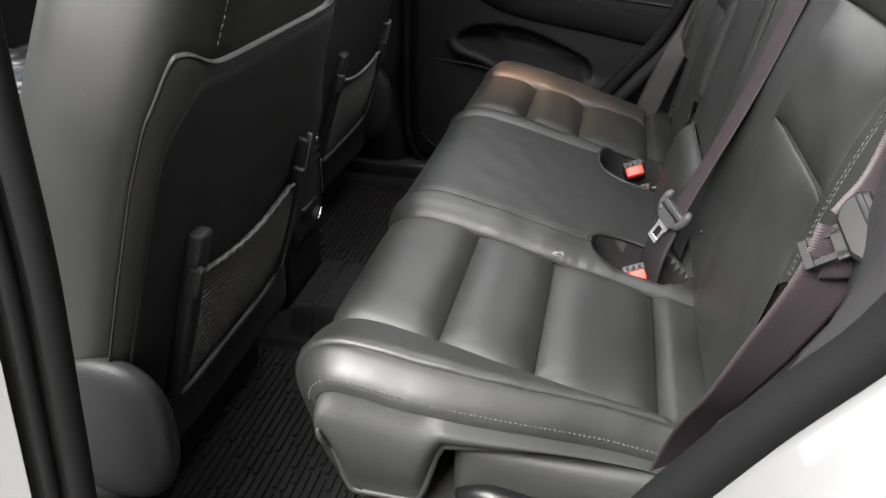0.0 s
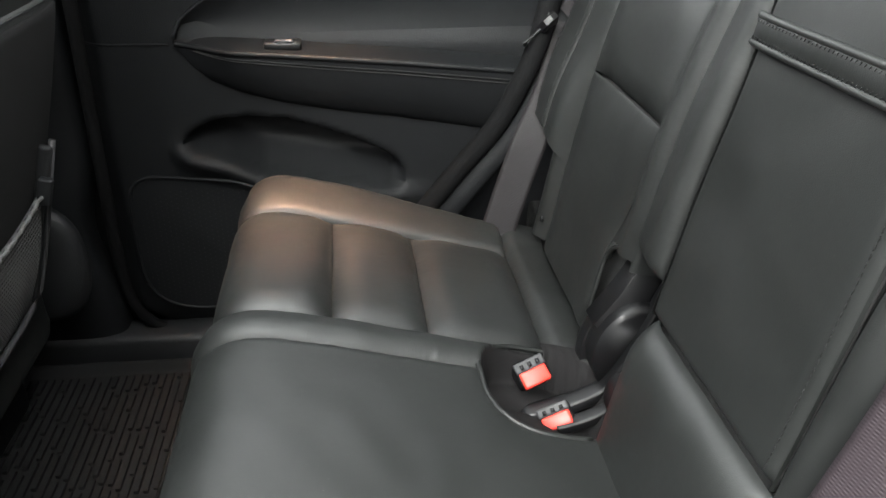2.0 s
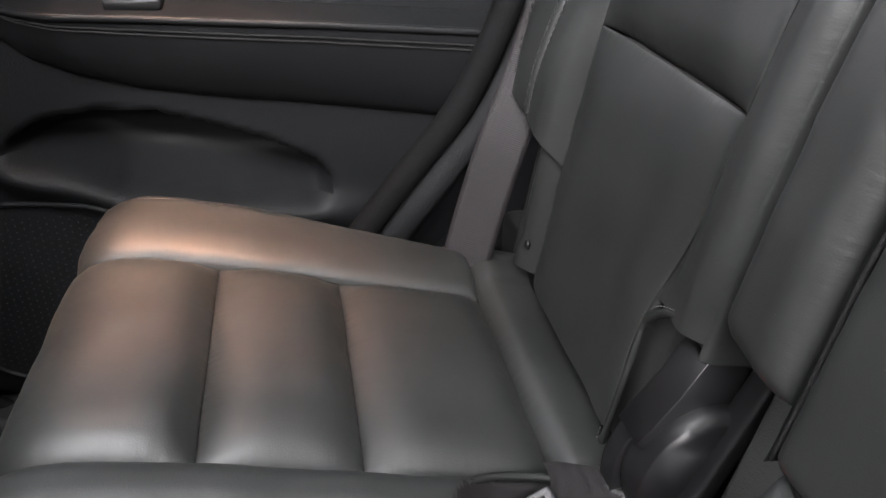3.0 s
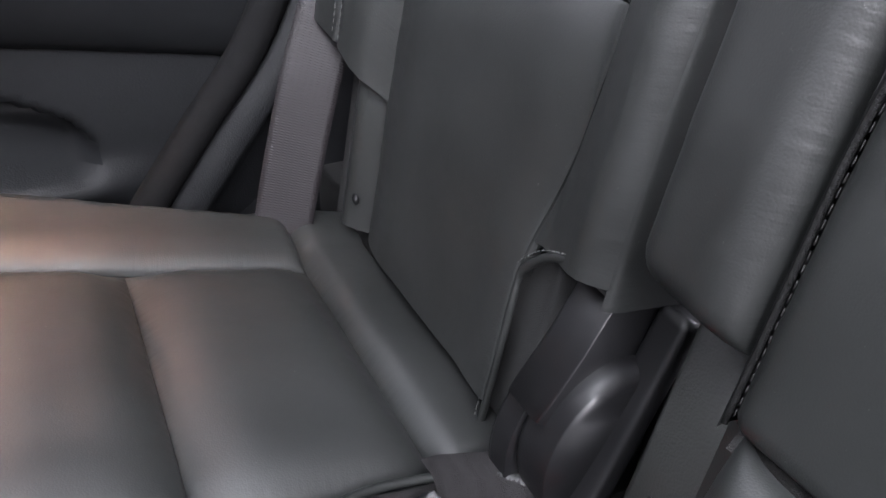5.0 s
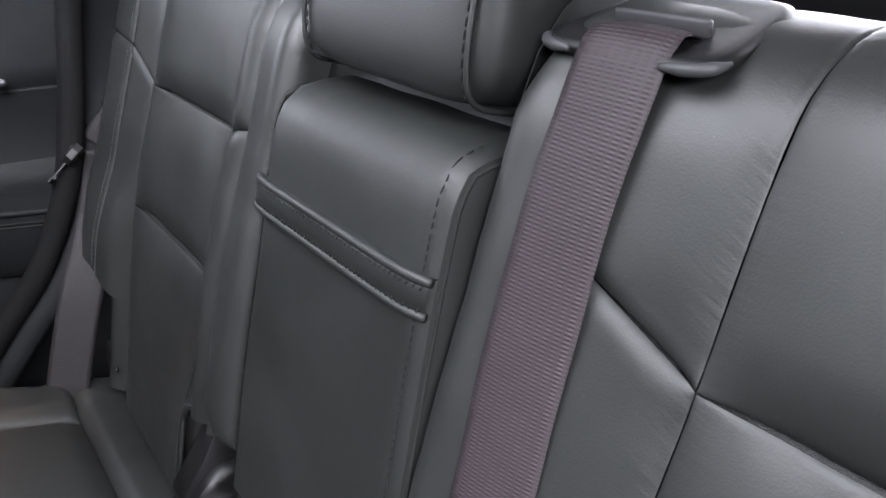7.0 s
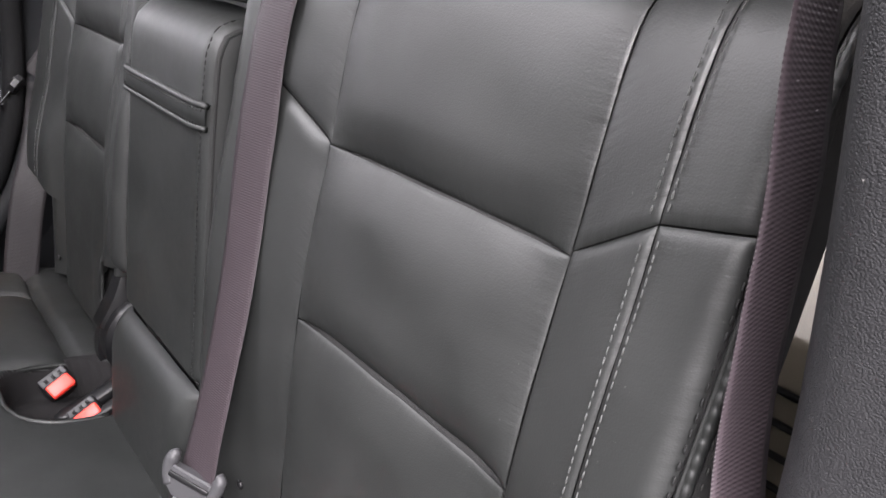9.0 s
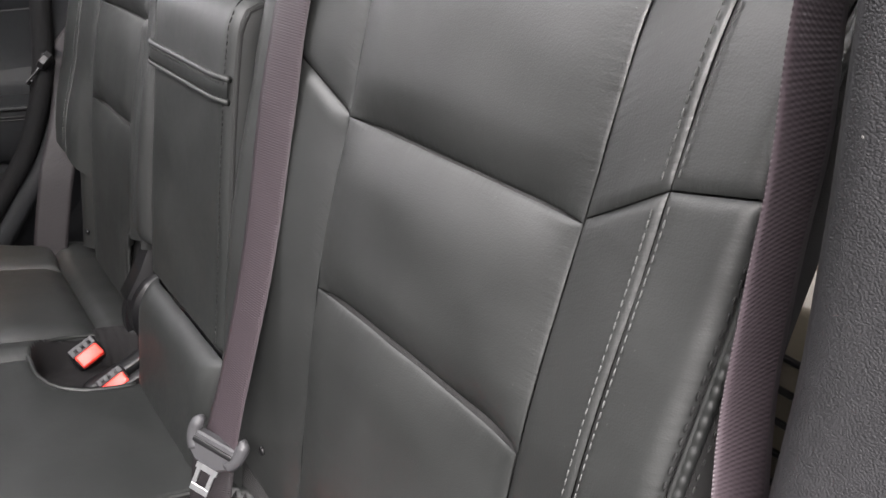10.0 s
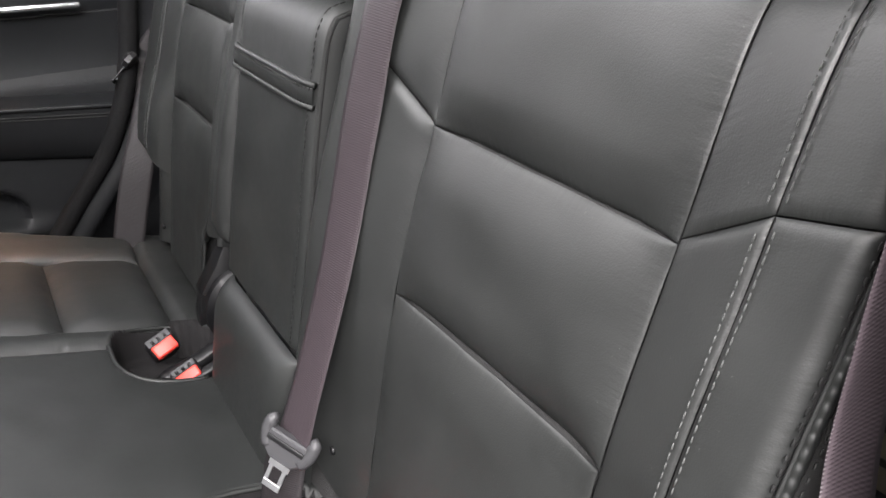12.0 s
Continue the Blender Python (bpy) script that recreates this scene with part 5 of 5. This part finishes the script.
# glass and frame above
pane = part("window_pane", (lambda b: (box(b, (-0.33, 0.628, 0.885), (0.36, 0.633, 1.10)), b)[1])(bmesh.new()), LEATHER, door)
glass = bpy.data.materials.new("window_glass")
glass.use_nodes = True
gb = glass.node_tree.nodes["Principled BSDF"]
gb.inputs["Transmission Weight"].default_value, gb.inputs["Roughness"].default_value, gb.inputs["IOR"].default_value = 1.0, 0.02, 1.1
gb.inputs["Base Color"].default_value = (0.6, 0.63, 0.62, 1)
pane.data.materials[0] = glass
pane.visible_shadow = False


def structure_box(name, lo, hi, mat, label, category, bevel=0.01, m=None):
    bm = bmesh.new()
    box(bm, lo, hi, m, bevel, 3)
    return tagstruct(part(name, bm, mat), label, category)


# far pillar trim: lower foot flares out, upper post
def pillar(z, a):
    w = 0.055 + 0.035 * sstep(0.36, 0.16, z)
    x = -0.395 - 0.02 * sstep(0.45, 0.3, z) + w * 0.9 * math.copysign(abs(math.cos(a)) ** 0.6, math.cos(a))
    return Vector((x, 0.645 + 0.040 * math.copysign(abs(math.sin(a)) ** 0.6, math.sin(a)) + 0.012 * sstep(0.3, 0.5, z), z))


bm, _ = grid(pillar, [0.13 + 0.97 * i / 60 for i in range(61)], [2 * math.pi * i / 32 for i in range(32)], wrap=True)
tagstruct(part("pillar_trim", bm, DOOR_PLASTIC), "charcoal plastic pillar trim between the far doors", "pillar trim")
structure_box("sill_trim", (-0.60, 0.598, 0.100), (0.10, 0.66, 0.158), PLASTIC, "black plastic door sill trim", "sill trim", 0.012)
structure_box("front_door_far", (-1.5, 0.655, 0.12), (-0.45, 0.70, 0.78), DOOR_PLASTIC, "closed far front door, charcoal trim", "door")
# far quarter trim between seal and seat
def quarter(k, w):
    p = at2(ln2 * k)
    return Vector((p[0] + 0.004 + 0.18 * w, p[1] + 0.010 - 0.042 * math.exp(-((w - 0.2) / 0.13) ** 2) * sstep(0.75, 0.35, k) + 0.05 * w, p[2] - 0.02 * w))


bm, _ = grid(quarter, [i / 40 for i in range(41)], [i / 10 for i in range(11)])
tagstruct(part("quarter_trim", bm, DOOR_PLASTIC), "charcoal quarter trim behind the rear seat", "trim")
structure_box("body_side_far", (-1.7, 0.70, 0.0), (1.4, 0.73, 0.87), PLASTIC, "closed far body side behind the trim", "car body", 0.005)

# ---- near door opening ----
OPEN = [(0.130, 0.400), (0.155, 0.455), (0.190, 0.526), (0.235, 0.605), (0.280, 0.674), (0.305, 0.750), (0.315, 0.85), (0.308, 0.97), (0.28, 1.12)]
lo_, oat = polyline(OPEN)


INNER = [(0.240, 0.40), (0.262, 0.455), (0.297, 0.526), (0.311, 0.605), (0.309, 0.674), (0.308, 0.75), (0.298, 0.82), (0.286, 0.88), (0.278, 0.95), (0.275, 1.12)]


def inner_x(z):
    return line_z([(b, a) for a, b in INNER], z)


def rear_trim(u, a):
    """From the rounded nose beside the seat out to the seal."""
    p = oat(lo_ * u)
    xi, xo = inner_x(p[1]), p[0] + 0.006
    y = -0.598 - 0.159 * a
    x = xi + (xo - xi) * sstep(0.05, 1.0, a) + 0.03 * (1 - swell(a, 0.10))
    return Vector((x, y, p[1]))


tr = [0.0, 0.01, 0.03, 0.06, 0.1, 0.15, 0.2, 0.3, 0.45, 0.6, 0.8, 1.0]
bm, rows = grid(rear_trim, [i / 40 for i in range(41)], tr)
inn = [bm.verts.new(r[0].co + Vector((0.08, -0.04, 0))) for r in rows]
for i in range(40):
    bm.faces.new((rows[i][0], rows[i + 1][0], inn[i + 1], inn[i]))
tagstruct(part("opening_trim", bm, TRIM), "coarse grained black trim round the door opening", "trim")
part_seal = tube([Vector((oat(lo_ * i / 60)[0] + 0.004, -0.760, oat(lo_ * i / 60)[1])) for i in range(61)], 0.015, 10)
tagstruct(part("door_seal_near", part_seal, RUBBER), "black rubber seal round the open doorway", "seal")


def body_side(u, w):
    p = oat(lo_ * u)
    return Vector((p[0] + 0.012 + 0.05 * w + 0.25 * w * w, -0.772 - 0.030 * math.sin(math.pi * min(w * 1.6, 1.0)) - 0.08 * w, p[1] - 0.02 * w))


bm, _ = grid(body_side, [i / 30 for i in range(31)], [i / 16 for i in range(17)])
tagstruct(part("body_side_rear", bm, PAINT), "silver painted body side behind the doorway", "car body")
SILLP = [(0.130, 0.400), (0.085, 0.33), (0.03, 0.27), (-0.06, 0.235), (-0.18, 0.225), (-0.24, 0.26), (-0.262, 0.34)]
l3, a3 = polyline(SILLP)
tagstruct(part("door_seal_sill", tube([Vector((a3(l3 * i / 50)[0], -0.755, a3(l3 * i / 50)[1] - 0.1)) for i in range(51)], 0.015, 10), RUBBER), "black rubber seal along the sill", "seal")
structure_box("sill_near", (-0.75, -0.80, 0.02), (0.35, -0.62, 0.112), PLASTIC, "black plastic sill of the open doorway", "sill", 0.02)

# near pillar between the doors
PIL = [(-0.235, 0.12), (-0.208, 0.415), (-0.199, 0.52), (-0.191, 0.62), (-0.189, 0.72), (-0.187, 0.86), (-0.20, 1.1)]
l4, a4 = polyline(PIL)


def near_pillar(u, k):
    p = a4(l4 * u)
    return Vector((p[0] - 0.015 - 0.11 * k, -0.735 - 0.018 * math.sin(math.pi * k) - 0.012 * k, p[1]))


bm, _ = grid(near_pillar, [i / 30 for i in range(31)], [i / 10 for i in range(11)])
tagstruct(part("pillar_near", bm, PLASTIC), "black trim of the pillar between the near doors", "pillar trim")
for k, r in ((0.02, 0.010), (0.18, 0.006)):
    tagstruct(part("pillar_seal", tube([near_pillar(i / 40, k) + Vector((0, -0.006, 0)) for i in range(41)], r, 8), RUBBER), "rubber seal on the near pillar", "seal")
bm, _ = grid(lambda u, k: near_pillar(u, 0.27) + Vector((-0.10 * k, -0.012 - 0.03 * k, 0)), [i / 30 for i in range(31)], [i / 8 for i in range(9)])
tagstruct(part("pillar_paint", bm, PAINT), "silver painted outside of the near pillar", "car body")

# ---- roof, rear and cargo area, closing the place ----
bm = bmesh.new()
for lo, hi in (((-1.7, -0.66, 1.24), (-0.46, 0.66, 1.29)), ((0.22, -0.66, 1.24), (1.3, 0.66, 1.29)), ((-0.46, -0.66, 1.24), (0.22, -0.40, 1.29)), ((-0.46, 0.40, 1.24), (0.22, 0.66, 1.29))):
    box(bm, lo, hi)
tagstruct(part("ceiling", bm, HEADLINER, smooth=False), "grey cloth headliner round a glass roof panel", "headliner")
roof_glass = structure_box("roof_glass", (-0.46, -0.40, 1.262), (0.22, 0.40, 1.268), LEATHER, "tinted glass roof panel", "glass roof", 0.0)
roof_glass.data.materials[0] = glass
roof_glass.visible_shadow = False
structure_box("cargo_floor", (0.30, -0.64, 0.30), (1.35, 0.64, 0.36), CARPET, "black carpeted cargo floor", "cargo floor")
structure_box("tailgate", (1.35, -0.64, 0.30), (1.40, 0.64, 0.85), DOOR_PLASTIC, "charcoal tailgate trim", "tailgate")
structure_box("cargo_side_far", (0.46, 0.62, 0.30), (1.35, 0.66, 0.86), DOOR_PLASTIC, "charcoal cargo side trim", "trim")
structure_box("cargo_side_near", (0.46, -0.70, 0.30), (1.35, -0.655, 0.86), DOOR_PLASTIC, "charcoal cargo side trim beside the crate", "trim")
structure_box("roof_pillar_far", (0.42, 0.58, 0.84), (0.62, 0.64, 1.25), HEADLINER, "grey rear pillar trim", "pillar trim", 0.02)
structure_box("firewall", (-1.75, -0.66, 0.05), (-1.68, 0.66, 0.95), PLASTIC, "black dashboard wall", "dashboard")
structure_box("roof_rail_near", (-1.5, -0.70, 1.14), (0.9, -0.62, 1.26), HEADLINER, "grey roof rail above the doorway", "roof rail", 0.03)
crate = empty("plastic_crate", "beige slotted plastic crate standing in the cargo area", "crate")
bm = bmesh.new()
box(bm, (0.62, -0.56, 0.36), (0.90, -0.36, 0.60), None, 0.008, 2)
part("body", bm, BEIGE, crate)
for i in range(6):
    bm = bmesh.new()
    box(bm, (0.615, -0.53, 0.40 + i * 0.030), (0.621, -0.39, 0.405 + i * 0.030), None, 0.001, 1)
    part("slot", bm, GLOSS_BLACK, crate)
carton = empty("cardboard_box", "orange-brown box standing in the cargo area", "box")
bm = bmesh.new()
box(bm, (0.93, -0.03, 0.36), (1.10, 0.09, 0.790), None, 0.004, 2)
part("body", bm, ORANGE, carton)
bm = bmesh.new()
box(bm, (0.925, -0.034, 0.783), (1.105, 0.094, 0.799), None, 0.003, 2)
part("lid", bm, ORANGE, carton)
bm, _ = grid(lambda x, y: Vector((x, y, 0.0)), [-8, 8], [-8, 8])
tagstruct(part("ground", bm, CONCRETE), "pale grey ground outside the car", "ground")
